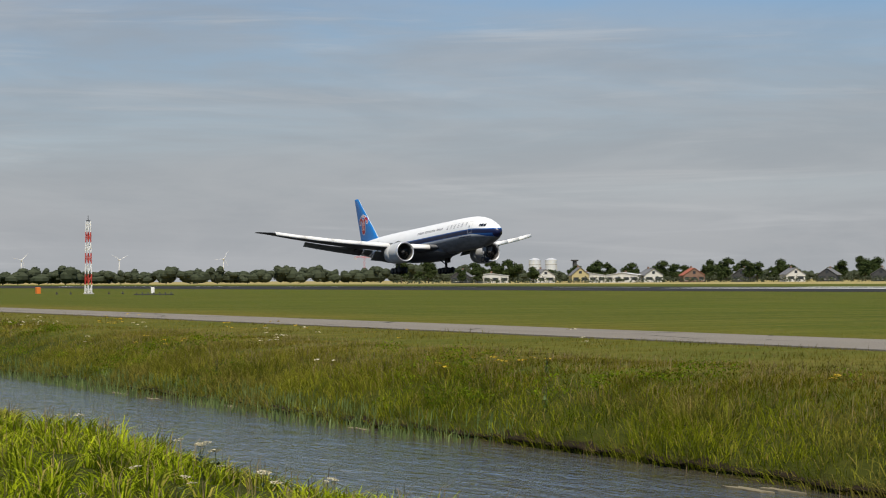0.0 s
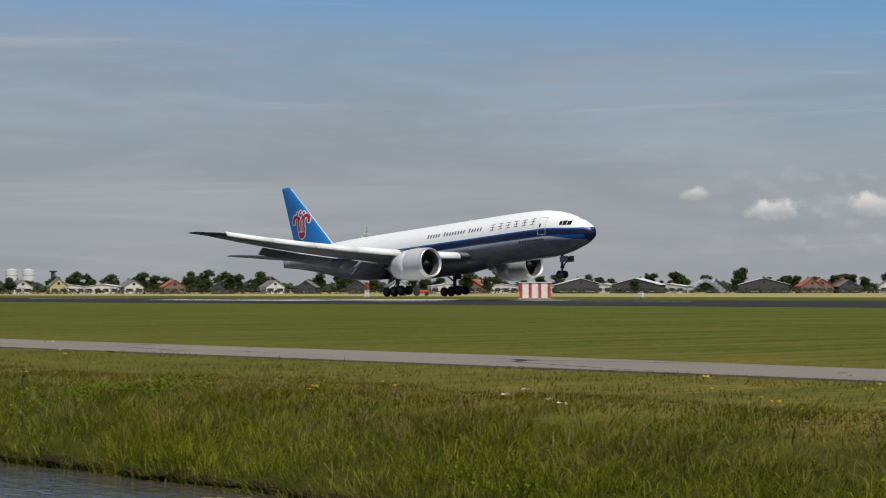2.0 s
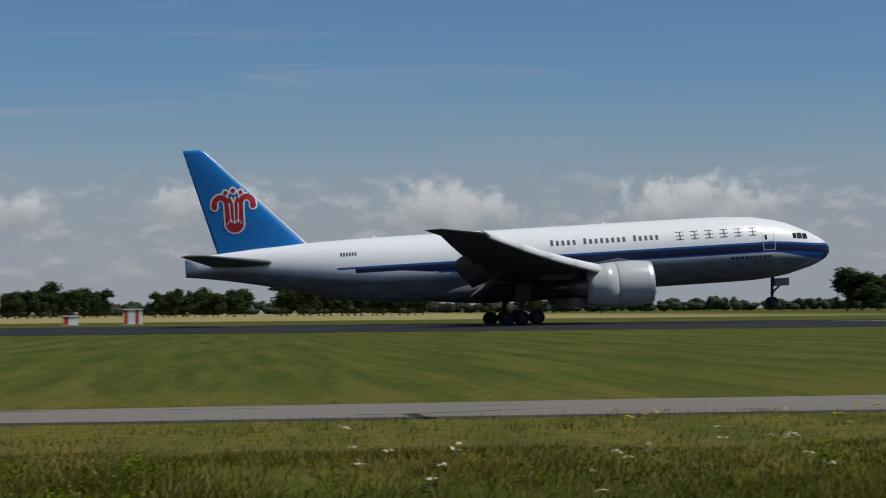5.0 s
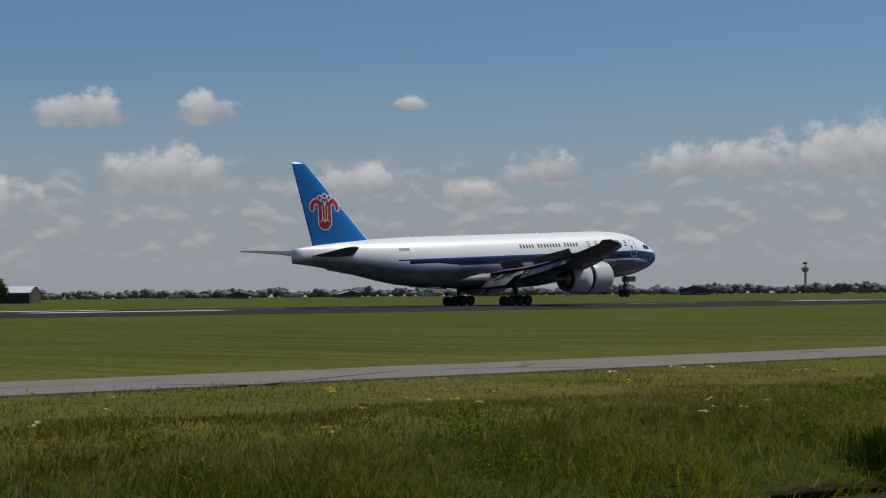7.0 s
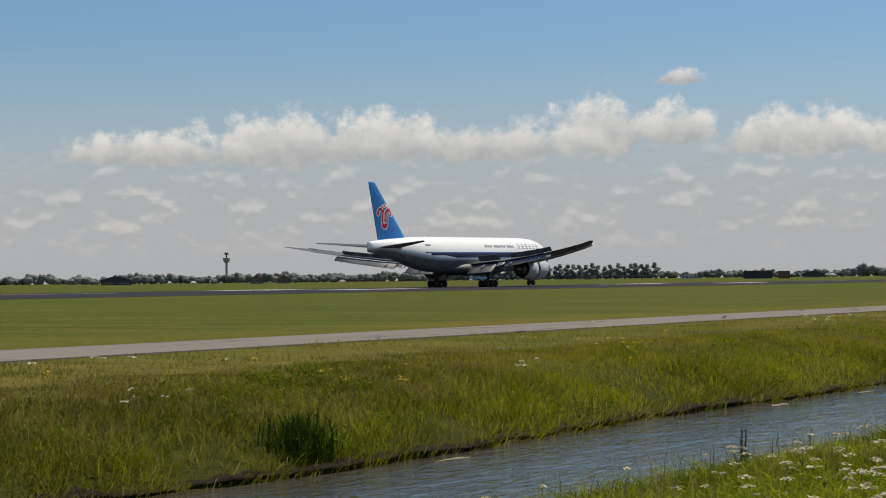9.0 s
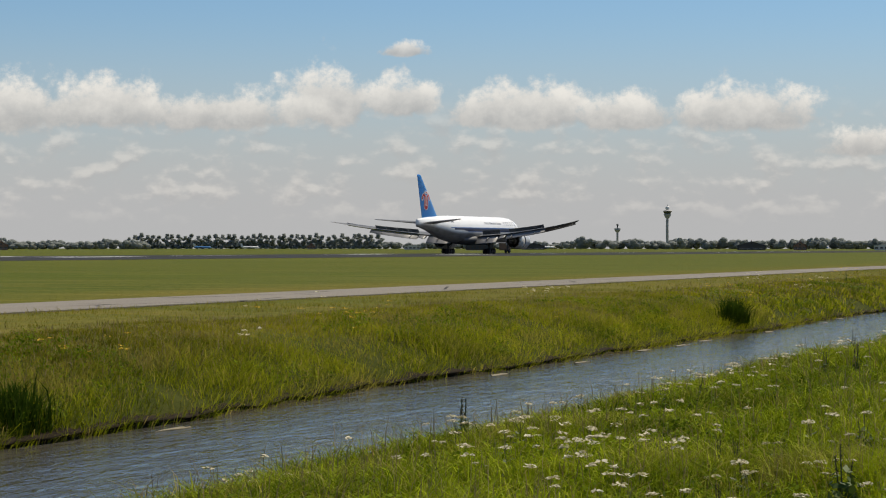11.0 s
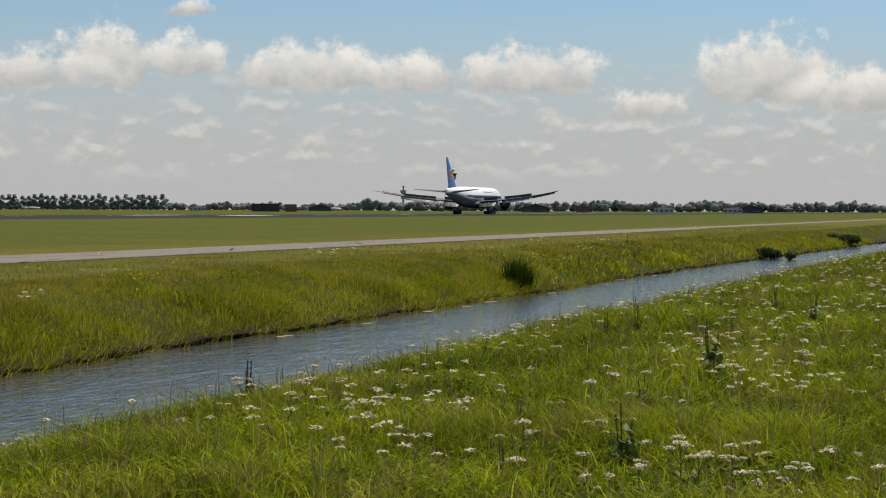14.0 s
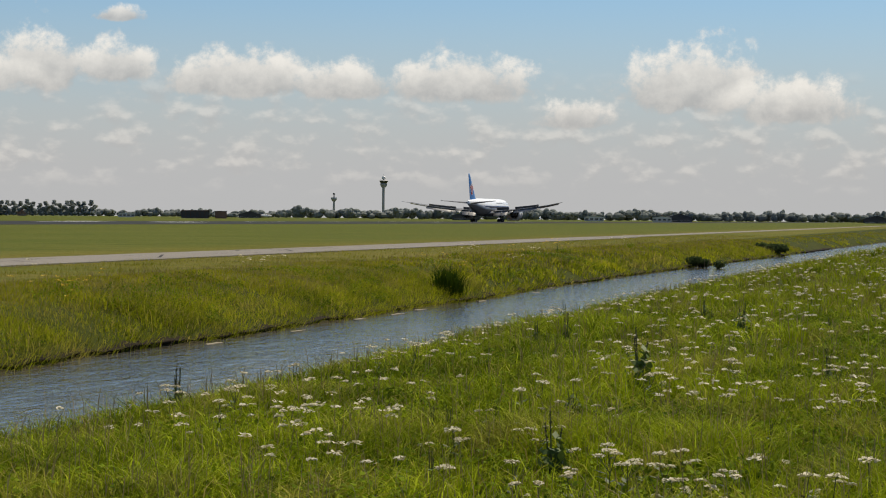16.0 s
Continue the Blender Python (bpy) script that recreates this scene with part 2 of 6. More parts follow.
def make_ground_material():
    m, nt, b = material("meadow", 0.95, 0, 0.05)
    p = world_place(nt)
    sep = nt.nodes.new("ShaderNodeSeparateXYZ")
    nt.links.new(p, sep.inputs[0])
    fine = noise_tex(nt, p, 3.5, 6, 0.7)
    mid = noise_tex(nt, scaled(nt, p, 0.80, 0.13, 1), 1.0, 6, 0.7)
    big = noise_tex(nt, scaled(nt, p, 0.03, 0.03, 1), 1.0, 5, 0.6)
    green = mixc(nt, smooth(nt, fine, 0.3, 0.72), (0.044, 0.060, 0.008), (0.115, 0.125, 0.022))
    dry = mixc(nt, smooth(nt, fine, 0.3, 0.7), (0.095, 0.078, 0.013), (0.190, 0.150, 0.036))
    streak = noise_tex(nt, scaled(nt, p, 1.8, 0.065, 1), 1.0, 5, 0.62)
    green = mixc(nt, mth(nt, "MULTIPLY", smooth(nt, streak, 0.38, 0.68), 0.6), green, (0.038, 0.062, 0.006))
    c = mixc(nt, mth(nt, "MULTIPLY", smooth(nt, mid, 0.42, 0.72), 0.55), green, dry)
    # clumps and straw streaks in the sward, stretched in y to suit the low camera
    clump = noise_tex(nt, scaled(nt, p, 1.3, 0.060, 1), 1.0, 5, 0.6, 0.3)
    c = mixc(nt, mth(nt, "MULTIPLY", smooth(nt, clump, 0.42, 0.66), 0.55), c, (0.026, 0.046, 0.004))
    straw = noise_tex(nt, scaled(nt, p, 0.55, 0.030, 1.0), 1.7, 5, 0.6, 0.4)
    c = mixc(nt, mth(nt, "MULTIPLY", smooth(nt, straw, 0.46, 0.70), 0.50), c, (0.150, 0.128, 0.030))
    # the strip by the path is mown and drier
    strip = mth(nt, "MULTIPLY", smooth(nt, sep.outputs[1], 14.4, 16.0), mth(nt, "SUBTRACT", 1.0, smooth(nt, sep.outputs[1], 27.0, 33.0)))
    c = mixc(nt, mth(nt, "MULTIPLY", strip, mth(nt, "ADD", 0.18, mth(nt, "MULTIPLY", smooth(nt, mid, 0.3, 0.65), 0.5))), c, dry)
    c = mixc(nt, mth(nt, "MULTIPLY", smooth(nt, big, 0.45, 0.65), 0.35), c, (0.058, 0.082, 0.008))
    # shade between the blades is painted into the ground under tall grass
    sward_shade = mth(nt, "SUBTRACT", 1.0, smooth(nt, sep.outputs[1], 14.0, 15.4))
    c = mixc(nt, mth(nt, "MULTIPLY", sward_shade, 0.85), c, mixc(nt, fine, (0.016, 0.023, 0.004), (0.050, 0.054, 0.010)))
    # ripening field beyond the runway
    field = mth(nt, "MULTIPLY", smooth(nt, sep.outputs[1], 300.0, 306.0), mth(nt, "SUBTRACT", 1.0, smooth(nt, sep.outputs[0], 60.0, 160.0)))
    c = mixc(nt, mth(nt, "MULTIPLY", field, 0.85), c, (0.33, 0.27, 0.12))
    # mud of the ditch
    c = mixc(nt, mth(nt, "SUBTRACT", 1.0, smooth(nt, sep.outputs[2], -0.95, -0.72)), c, (0.035, 0.028, 0.015))
    nt.links.new(c, b.inputs["Base Color"])
    bump(nt, b, fine, 0.6, 0.08)
    return m


def make_asphalt(name, light, dark, crack=True, far=False):
    m, nt, b = material(name, 0.9, 0, 0.08)
    p = world_place(nt)
    g = noise_tex(nt, p, 45 if not far else 4, 3, 0.7)
    q = noise_tex(nt, scaled(nt, p, 0.15, 1.2, 1), 0.8, 5)
    c = mixc(nt, smooth(nt, g, 0.3, 0.7), dark, light)
    c = mixc(nt, mth(nt, "MULTIPLY", smooth(nt, q, 0.4, 0.7), 0.35), c, tuple(v * 0.6 for v in light))
    if crack:
        v = nt.nodes.new("ShaderNodeTexVoronoi")
        v.feature = "DISTANCE_TO_EDGE"
        nt.links.new(scaled(nt, p, 0.16, 0.35, 1), v.inputs["Vector"])
        v.inputs["Scale"].default_value = 1.0
        n = noise_tex(nt, p, 0.25, 3)
        c = mixc(nt, mth(nt, "MULTIPLY", mth(nt, "LESS_THAN", v.outputs[0], 0.012), smooth(nt, n, 0.45, 0.6)), c, (0.03, 0.03, 0.03))
    nt.links.new(c, b.inputs["Base Color"])
    bump(nt, b, g, 0.3, 0.01)
    return m


def make_water_material():
    m, nt, b = material("ditch_water", 0.06, 0, 0.5)
    b.inputs["Base Color"].default_value = (0.060, 0.056, 0.044, 1)
    b.inputs["IOR"].default_value = 1.33
    p = world_place(nt)
    r = mth(nt, "ADD", noise_tex(nt, scaled(nt, p, 1.9, 5.5, 1), 1.0, 4, 0.6, 0.8), mth(nt, "MULTIPLY", noise_tex(nt, scaled(nt, p, 0.5, 1.3, 1), 1.0, 3), 0.9))
    bump(nt, b, r, 0.50, 0.075)
    return m


M_GROUND = make_ground_material()
M_PATH = make_asphalt("path_asphalt", (0.235, 0.215, 0.185), (0.155, 0.140, 0.120))
M_RUNWAY = make_asphalt("runway_asphalt", (0.036, 0.036, 0.038), (0.022, 0.022, 0.024), False, True)
M_LINE = worn("runway_paint", (0.75, 0.75, 0.73), 0.7, amount=0.35, scale=0.3, dark=0.45)
M_WATER = make_water_material()
M_SOIL = worn("peaty_soil", (0.022, 0.016, 0.009), 0.95, amount=0.6, scale=3.0, dark=0.35, relief=0.5, spec=0.1)


# ---------------------------------------------------------------- mesh helpers
def mesh_ob(name, verts, faces, mat=None, parent=None, label="", shade=False):
    me = bpy.data.meshes.new(name)
    me.from_pydata([tuple(v) for v in verts], [], [tuple(f) for f in faces])
    me.update()
    if mat:
        me.materials.append(mat)
    if shade:
        me.polygons.foreach_set("use_smooth", [True] * len(me.polygons))
    ob = new(name, me)
    if parent:
        ob.parent = parent
    if label:
        ob["label"] = label
    return ob


def part(name, bm, mat, parent, label="", shade=False):
    """Links a bmesh as one mesh object under a thing or a part."""
    me = bpy.data.meshes.new(name)
    bmesh.ops.recalc_face_normals(bm, faces=bm.faces[:])
    bm.to_mesh(me)
    bm.free()
    me.materials.append(mat)
    if shade:
        me.polygons.foreach_set("use_smooth", [True] * len(me.polygons))
    ob = new(name, me)
    ob.parent = parent
    if label:
        ob["label"] = label
    return ob


def quads_ob(name, co, nquad, mat, tri=False):
    """A big mesh from an array of corners, four (or three) a face."""
    k = 3 if tri else 4
    me = bpy.data.meshes.new(name)
    me.vertices.add(len(co))
    me.vertices.foreach_set("co", np.asarray(co, dtype=np.float32).ravel())
    me.loops.add(nquad * k)
    me.loops.foreach_set("vertex_index", np.arange(nquad * k, dtype=np.int32))
    me.polygons.add(nquad)
    me.polygons.foreach_set("loop_start", np.arange(nquad, dtype=np.int32) * k)
    me.update(calc_edges=True)
    me.materials.append(mat)
    return new(name, me)


def thing(name, label, category, group="", at=None, kind=""):
    ob = new(name)
    if at is not None:
        ob.matrix_basis = at
    return tagged(ob, label, category, group, kind)


def box(bm, x0, x1, y0, y1, z0, z1, bevel=0.0):
    r = bmesh.ops.create_cube(bm, size=1.0, matrix=Matrix.LocRotScale(((x0 + x1) / 2, (y0 + y1) / 2, (z0 + z1) / 2), None, (abs(x1 - x0), abs(y1 - y0), abs(z1 - z0))))
    if bevel:
        es = list({e for v in r["verts"] for e in v.link_edges})
        bmesh.ops.bevel(bm, geom=es, offset=bevel, segments=1, affect="EDGES")
    return r["verts"]


def rod(bm, a, b, r0, r1=None, n=10):
    """A tapered round bar from a to b."""
    a, b = Vector(a), Vector(b)
    q = (b - a).to_track_quat("Z", "Y").to_matrix().to_4x4()
    m = Matrix.Translation((a + b) / 2) @ q
    bmesh.ops.create_cone(bm, cap_ends=True, segments=n, radius1=r0, radius2=r0 if r1 is None else r1, depth=(b - a).length, matrix=m)


def loft(bm, rings, close=True, caps=True):
    """Skin over rings of equally many points."""
    vs = [[bm.verts.new(p) for p in ring] for ring in rings]
    n = len(vs[0])
    for i in range(len(vs) - 1):
        for j in range(n if close else n - 1):
            k = (j + 1) % n
            bm.faces.new((vs[i][j], vs[i][k], vs[i + 1][k], vs[i + 1][j]))
    if caps:
        bm.faces.new(vs[0][::-1])
        bm.faces.new(vs[-1])


# ---------------------------------------------------------------- ground, ditch, path, runway
def bend(x):
    """How far the ditch swings towards the near side far off."""
    return -0.030 * max(0.0, x - 68.0) if x < 400 else -10.0


def near_edge(x):
    return 7.9 + bend(x) + 0.22 * noise.noise((x * 0.16, 3.0, 0)) + 0.12 * noise.noise((x * 0.6, 7.0, 0))


def far_edge(x):
    return 12.62 + bend(x) + 0.40 * noise.noise((x * 0.13, 11.0, 0)) + 0.15 * noise.noise((x * 0.7, 5.0, 0))


WATER_Z = -0.9
FIELD_Z = -0.2


def ground_z(x, y):
    """Height of the ground."""
    n, f = near_edge(x), far_edge(x)
    bumpy = 0.05 * noise.noise((x * 0.45, y * 0.45, 0)) + 0.02 * noise.noise((x * 1.7, y * 1.7, 0))
    if y <= n - 3.4:
        return -0.42 + bumpy
    if y < n:
        t = (y - n + 3.4) / 3.4
        return -0.42 - 0.48 * t * t * t - 0.03 * t + bumpy * (1 - t)
    if y <= f:
        t = (y - n) / (f - n)
        return WATER_Z - 0.03 - 0.5 * math.sin(math.pi * t)
    t = (y - f) / 4.2
    if t < 1:
        cut = 0.10 * min(1.0, t / 0.03)
        return WATER_Z - 0.03 + cut + (0.93 - cut) * (1 - (1 - t) ** 2.4) + bumpy * t
    fade = max(0.0, 1 - (y - f - 4.2) / 4)
    return bumpy * fade + FIELD_Z * min(1.0, max(0.0, (y - 40.0) / 70.0))


def make_ground():
    xs = np.unique(np.concatenate([np.linspace(-4600, -400, 9), np.linspace(-400, -70, 34), np.linspace(-70, 110, 361), np.linspace(110, 400, 80), np.linspace(400, 4600, 9)]))
    ys = np.unique(np.concatenate([np.linspace(-4600, -60, 6), np.linspace(-60, -2, 12), np.linspace(-2, 20, 74), np.linspace(20, 60, 13), np.linspace(60, 110, 6), np.linspace(110, 320, 6), np.linspace(320, 4600, 8)]))
    verts = [(x, y, ground_z(x, y) if y > -20 else -0.42) for x in xs for y in ys]
    n = len(ys)
    faces = [(i * n + j, (i + 1) * n + j, (i + 1) * n + j + 1, i * n + j + 1) for i in range(len(xs) - 1) for j in range(n - 1)]
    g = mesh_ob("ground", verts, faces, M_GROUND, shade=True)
    tagged(g, "rough green and straw-coloured airfield grassland with a ditch", "ground", kind="structure")


def sheet(name, x0, x1, y0, y1, z, mat, label, category, kind="structure", nx=1, wob=0.0, pinch=0.0):
    xs = np.linspace(x0, x1, nx + 1)
    verts, faces = [], []
    for i, x in enumerate(xs):
        w0, w1 = wob * noise.noise((x * 0.5, y0, 0)), wob * noise.noise((x * 0.5, y1, 4))
        w1 -= pinch * math.exp(-((x + 8) / 9) ** 2)
        verts += [(x, y0 + w0, z), (x, y1 + w1, z), (x, y1 + w1, z - 0.12), (x, y0 + w0, z - 0.12)]
    for i in range(nx):
        a, b = 4 * i, 4 * i + 4
        faces += [(a, b, b + 1, a + 1), (a + 1, b + 1, b + 2, a + 2), (a + 3, b + 3, b, a), (a + 2, b + 2, b + 3, a + 3)]
    faces += [(0, 1, 2, 3), (4 * nx + 3, 4 * nx + 2, 4 * nx + 1, 4 * nx)]
    ob = mesh_ob(name, verts, faces, mat)
    return tagged(ob, label, category, kind=kind)


def make_bank_edge():
    """The undercut lip of dark peaty soil along the far waterline."""
    xs = np.arange(-75, 150, 0.14)
    verts, faces = [], []
    for x in xs:
        e = far_edge(x) + 0.05 * noise.noise((x * 2.3, 1.0, 4.0))
        h = 0.085 + 0.06 * noise.noise((x * 0.9, 2.0, 0)) + 0.05 * noise.noise((x * 4.1, 2.0, 8.0))
        for dy, z in ((0.10, -0.12), (0.06, h * 0.35), (-0.02 + 0.04 * noise.noise((x * 3.0, 9.0, 0)), h * 0.75), (0.03, h), (0.34, h + 0.06)):
            verts.append((x, e + dy, WATER_Z + z))
    for i in range(len(xs) - 1):
        faces += [(5 * i + j, 5 * i + 5 + j, 5 * i + 6 + j, 5 * i + 1 + j) for j in range(4)]
    ob = mesh_ob("bank_edge", verts, faces, M_SOIL, shade=True)
    tagged(ob, "dark undercut lip of peaty soil along the waterline", "bank", kind="structure")


def make_water():
    xs = np.concatenate([np.linspace(-300, -60, 25), np.linspace(-58, 120, 120), np.linspace(125, 600, 40)])
    verts, faces = [], []
    for x in xs:
        verts += [(x, near_edge(x) - 0.5, WATER_Z), (x, far_edge(x) + 0.5, WATER_Z)]
    for i in range(len(xs) - 1):
        faces.append((2 * i, 2 * i + 2, 2 * i + 3, 2 * i + 1))
    w = mesh_ob("water", verts, faces, M_WATER)
    tagged(w, "rippled dark brown ditch water reflecting the sky", "water", kind="structure")


RUN_Y = 185.49


def make_roads():
    sheet("path", -900, 133, 22.05, 25.7, 0.03, M_PATH, "cracked grey asphalt service path", "path", nx=500, wob=0.10, pinch=1.1)
    sheet("path_branch", 133.5, 900, 23.0, 25.6, 0.025, M_PATH, "narrow grey asphalt track going on along the grass", "path", nx=60, wob=0.10)
    sheet("runway", -1500, 2500, RUN_Y - 54, RUN_Y + 19, FIELD_Z + 0.02, M_RUNWAY, "dark asphalt runway with rubber marks", "runway")
    for x0, x1, dy0, dy1 in [(-243, -183, 8, 16)] + [(-54 + 150 * i, -31 + 150 * i, 9, 15) for i in range(4)]:
        for s in (-1, 1):
            a, b = sorted((RUN_Y + s * dy0, RUN_Y + s * dy1))
            sheet("runway_marking", x0, x1, a, b, FIELD_Z + 0.026, M_LINE, "worn white touchdown marking on the runway", "marking")
    for i in range(24):
        ob = sheet("centre_line", -600 + 60 * i, -570 + 60 * i, RUN_Y - 0.45, RUN_Y + 0.45, FIELD_Z + 0.026, M_LINE, "white centre line dash on the runway", "marking")
        ob["group"] = "centre line dashes"


make_ground()
make_bank_edge()
make_water()
make_roads()


# ---------------------------------------------------------------- the freighter
FUSE = [(-0.35, 0.05, 0.05, 5.18), (-0.24, 0.40, 0.40, 5.18), (0.15, 0.86, 0.86, 5.20), (0.8, 1.27, 1.28, 5.27), (1.7, 1.68, 1.72, 5.35),
        (2.8, 2.04, 2.12, 5.45), (4.0, 2.36, 2.54, 5.55), (5.5, 2.64, 2.86, 5.64), (7.5, 2.92, 3.12, 5.74), (10.0, 3.07, 3.22, 5.80),
        (12.5, 3.10, 3.25, 5.82), (20.0, 3.10, 3.25, 5.82), (30.0, 3.10, 3.25, 5.82), (40.0, 3.10, 3.25, 5.82), (43.5, 3.06, 3.18, 5.88),
        (47.0, 2.86, 2.94, 6.08), (50.0, 2.56, 2.60, 6.34), (53.0, 2.14, 2.18, 6.64), (56.0, 1.62, 1.76, 6.90), (59.0, 1.02, 1.34, 7.06),
        (61.5, 0.46, 1.02, 7.13), (62.9, 0.14, 0.86, 7.14)]
NOSE_X = 31.7


def fuse_at(s):
    a = np.array(FUSE)
    return [float(np.interp(s, a[:, 0], a[:, i])) for i in (1, 2, 3)]


def fuse_y(x, z, gap=0.012):
    """Half breadth of the hull at a place along it and a height."""
    ry, rz, zc = fuse_at(NOSE_X - x)
    u = max(-0.999, min(0.999, (z - zc) / rz))
    return ry * math.sqrt(1 - u * u) + gap


def make_hull_paint():
    m, nt, b = material("hull_paint_belly_shade", 0.36, 0, 0.4)
    b.inputs["Coat Weight"].default_value = 0.08
    p = place(nt)
    sep = nt.nodes.new("ShaderNodeSeparateXYZ")
    nt.links.new(p, sep.inputs[0])
    x, z = sep.outputs[0], sep.outputs[2]
    s = mth(nt, "SUBTRACT", NOSE_X, x)
    dirt = noise_tex(nt, scaled(nt, p, 0.25, 1, 0.6), 1.6, 5, 0.6)
    fine = noise_tex(nt, p, 9, 3)
    white = mixc(nt, mth(nt, "MULTIPLY", smooth(nt, dirt, 0.45, 0.75), 0.18), (0.80, 0.81, 0.81), (0.55, 0.54, 0.52))
    # dirty grey belly paint, darkened further to carry the underside shade
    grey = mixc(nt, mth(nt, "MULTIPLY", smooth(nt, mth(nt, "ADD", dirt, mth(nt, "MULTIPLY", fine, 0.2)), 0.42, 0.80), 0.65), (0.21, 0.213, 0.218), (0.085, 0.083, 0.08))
    # nose dip of the bands
    nose = mth(nt, "SUBTRACT", 1.0, smooth(nt, s, 0.0, 6.5))
    dip = mth(nt, "MULTIPLY", nose, 0.42)
    zz = mth(nt, "ADD", z, dip)
    low = mth(nt, "ADD", 5.22, mth(nt, "MULTIPLY", nose, -0.55))
    # soft white-to-grey edge paints the shading round the hull's underside
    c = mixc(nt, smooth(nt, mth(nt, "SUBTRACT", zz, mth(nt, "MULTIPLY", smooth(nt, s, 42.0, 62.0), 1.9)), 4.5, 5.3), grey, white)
    front = mth(nt, "SUBTRACT", 1.0, mth(nt, "GREATER_THAN", s, 46.9))
    mid = mth(nt, "MULTIPLY", mth(nt, "GREATER_THAN", zz, mth(nt, "ADD", 5.36, mth(nt, "MULTIPLY", smooth(nt, s, 39.0, 43.0), 0.3))), mth(nt, "LESS_THAN", zz, 6.06))
    navy = (0.006, 0.009, 0.045)
    blue = (0.014, 0.085, 0.29)
    lowband = mth(nt, "MULTIPLY", mth(nt, "MULTIPLY", mth(nt, "GREATER_THAN", zz, low), mth(nt, "LESS_THAN", zz, 5.40)), mth(nt, "LESS_THAN", s, 39.0))
    c = mixc(nt, lowband, c, blue)
    c = mixc(nt, mth(nt, "MULTIPLY", mid, front), c, navy)
    top = mth(nt, "MULTIPLY", mth(nt, "MULTIPLY", mth(nt, "GREATER_THAN", zz, 6.06), mth(nt, "LESS_THAN", zz, 6.26)), mth(nt, "LESS_THAN", s, 48.6))
    c = mixc(nt, top, c, blue)
    radome = mth(nt, "MULTIPLY", mth(nt, "LESS_THAN", s, 0.6), mth(nt, "LESS_THAN", zz, 6.0))
    c = mixc(nt, radome, c, navy)
    nt.links.new(c, b.inputs["Base Color"])
    # skin joints
    w = nt.nodes.new("ShaderNodeTexWave")
    nt.links.new(scaled(nt, p, 0.16, 0, 0), w.inputs["Vector"])
    w.inputs["Scale"].default_value = 1.0
    bump(nt, b, smooth(nt, w.outputs[1], 0.0, 0.03), 0.15, 0.02)
    return m


M_HULL = make_hull_paint()
M_FIN = worn("fin_blue_paint", (0.010, 0.17, 0.50), 0.3, amount=0.3, scale=0.5, dark=0.8)
# underside shade is put into this even grey, well below the real paint
M_WING = worn("wing_grey_with_shade", (0.090, 0.094, 0.098), 0.55, amount=0.5, scale=0.6, dark=0.6)
# flap grey likewise lowered to carry the shade under the wing
M_FLAP = worn("flap_grey_with_shade", (0.17, 0.172, 0.175), 0.5, amount=0.45, scale=0.8, dark=0.6)
M_EDGE = worn("bare_leading_edge", (0.74, 0.74, 0.73), 0.5, 0.0, amount=0.2)
M_LINER = worn("intake_liner", (0.085, 0.082, 0.078), 0.6, amount=0.4, scale=1.5)
M_COWL = worn("cowl_paint", (0.52, 0.53, 0.53), 0.3, amount=0.35, scale=0.5, dark=0.7)
M_LIP = worn("polished_intake_lip", (0.70, 0.70, 0.71), 0.40, 0.7, amount=0.1)
M_HOT = worn("heat_stained_metal", (0.24, 0.22, 0.20), 0.42, 0.8, amount=0.5, scale=2)
M_DARK = worn("dark_cavity", (0.022, 0.022, 0.024), 0.7, amount=0.3)
M_TYRE = worn("tyre_rubber", (0.018, 0.018, 0.019), 0.85, amount=0.4, scale=4, relief=0.1)
# steel colour blackened to carry the wing's shadow on the landing gear
M_STEEL = worn("shaded_gear_steel", (0.035, 0.036, 0.038), 0.5, 0.3, amount=0.5, scale=3)
M_GLASS = worn("cockpit_glass", (0.012, 0.014, 0.018), 0.06, amount=0.1, spec=0.8)
M_INK = worn("marking_ink", (0.07, 0.075, 0.10), 0.4, amount=0.2)
M_RED = worn("emblem_red", (0.42, 0.012, 0.022), 0.35, amount=0.15)
M_WHITE = worn("emblem_white", (0.80, 0.80, 0.80), 0.35, amount=0.12)
M_SPOIL = worn("spoiler_composite", (0.16, 0.165, 0.17), 0.5, amount=0.5, scale=1.2)


def le_s(y):
    y = abs(y)
    return 20.0 + (y - 3) * 0.665 if y < 30.2 else 20.0 + 27.2 * 0.665 + (y - 30.2) * 1.75


def te_s(y):
    y = abs(y)
    return float(np.interp(y, [0, 3, 10.5, 30.2, 32.4], [33.4, 33.6, 35.2, 41.7, 43.3]))


def wing_z(y):
    d = max(0.0, abs(y) - 3.0)
    return 4.05 + 0.088 * d + 0.0027 * d * d


def foil(x_le, x_te, z, thick, y, n=9):
    """A wing section: upper side from the trailing edge forward, then the lower side back."""
    c = x_le - x_te
    us = [0.5 * (1 - math.cos(math.pi * i / (n - 1))) for i in range(n)]
    def half(u):
        return 5 * thick * (0.2969 * math.sqrt(u) - 0.126 * u - 0.3516 * u * u + 0.2843 * u ** 3 - 0.1015 * u ** 4)
    up = [(x_le - c * u, y, z + half(u) * 1.05 + 0.02 * c * math.sin(math.pi * u) * 0.6) for u in reversed(us)]
    dn = [(x_le - c * u, y, z - half(u) * 0.85) for u in us[1:-1]]
    return up + dn


WINGS = []


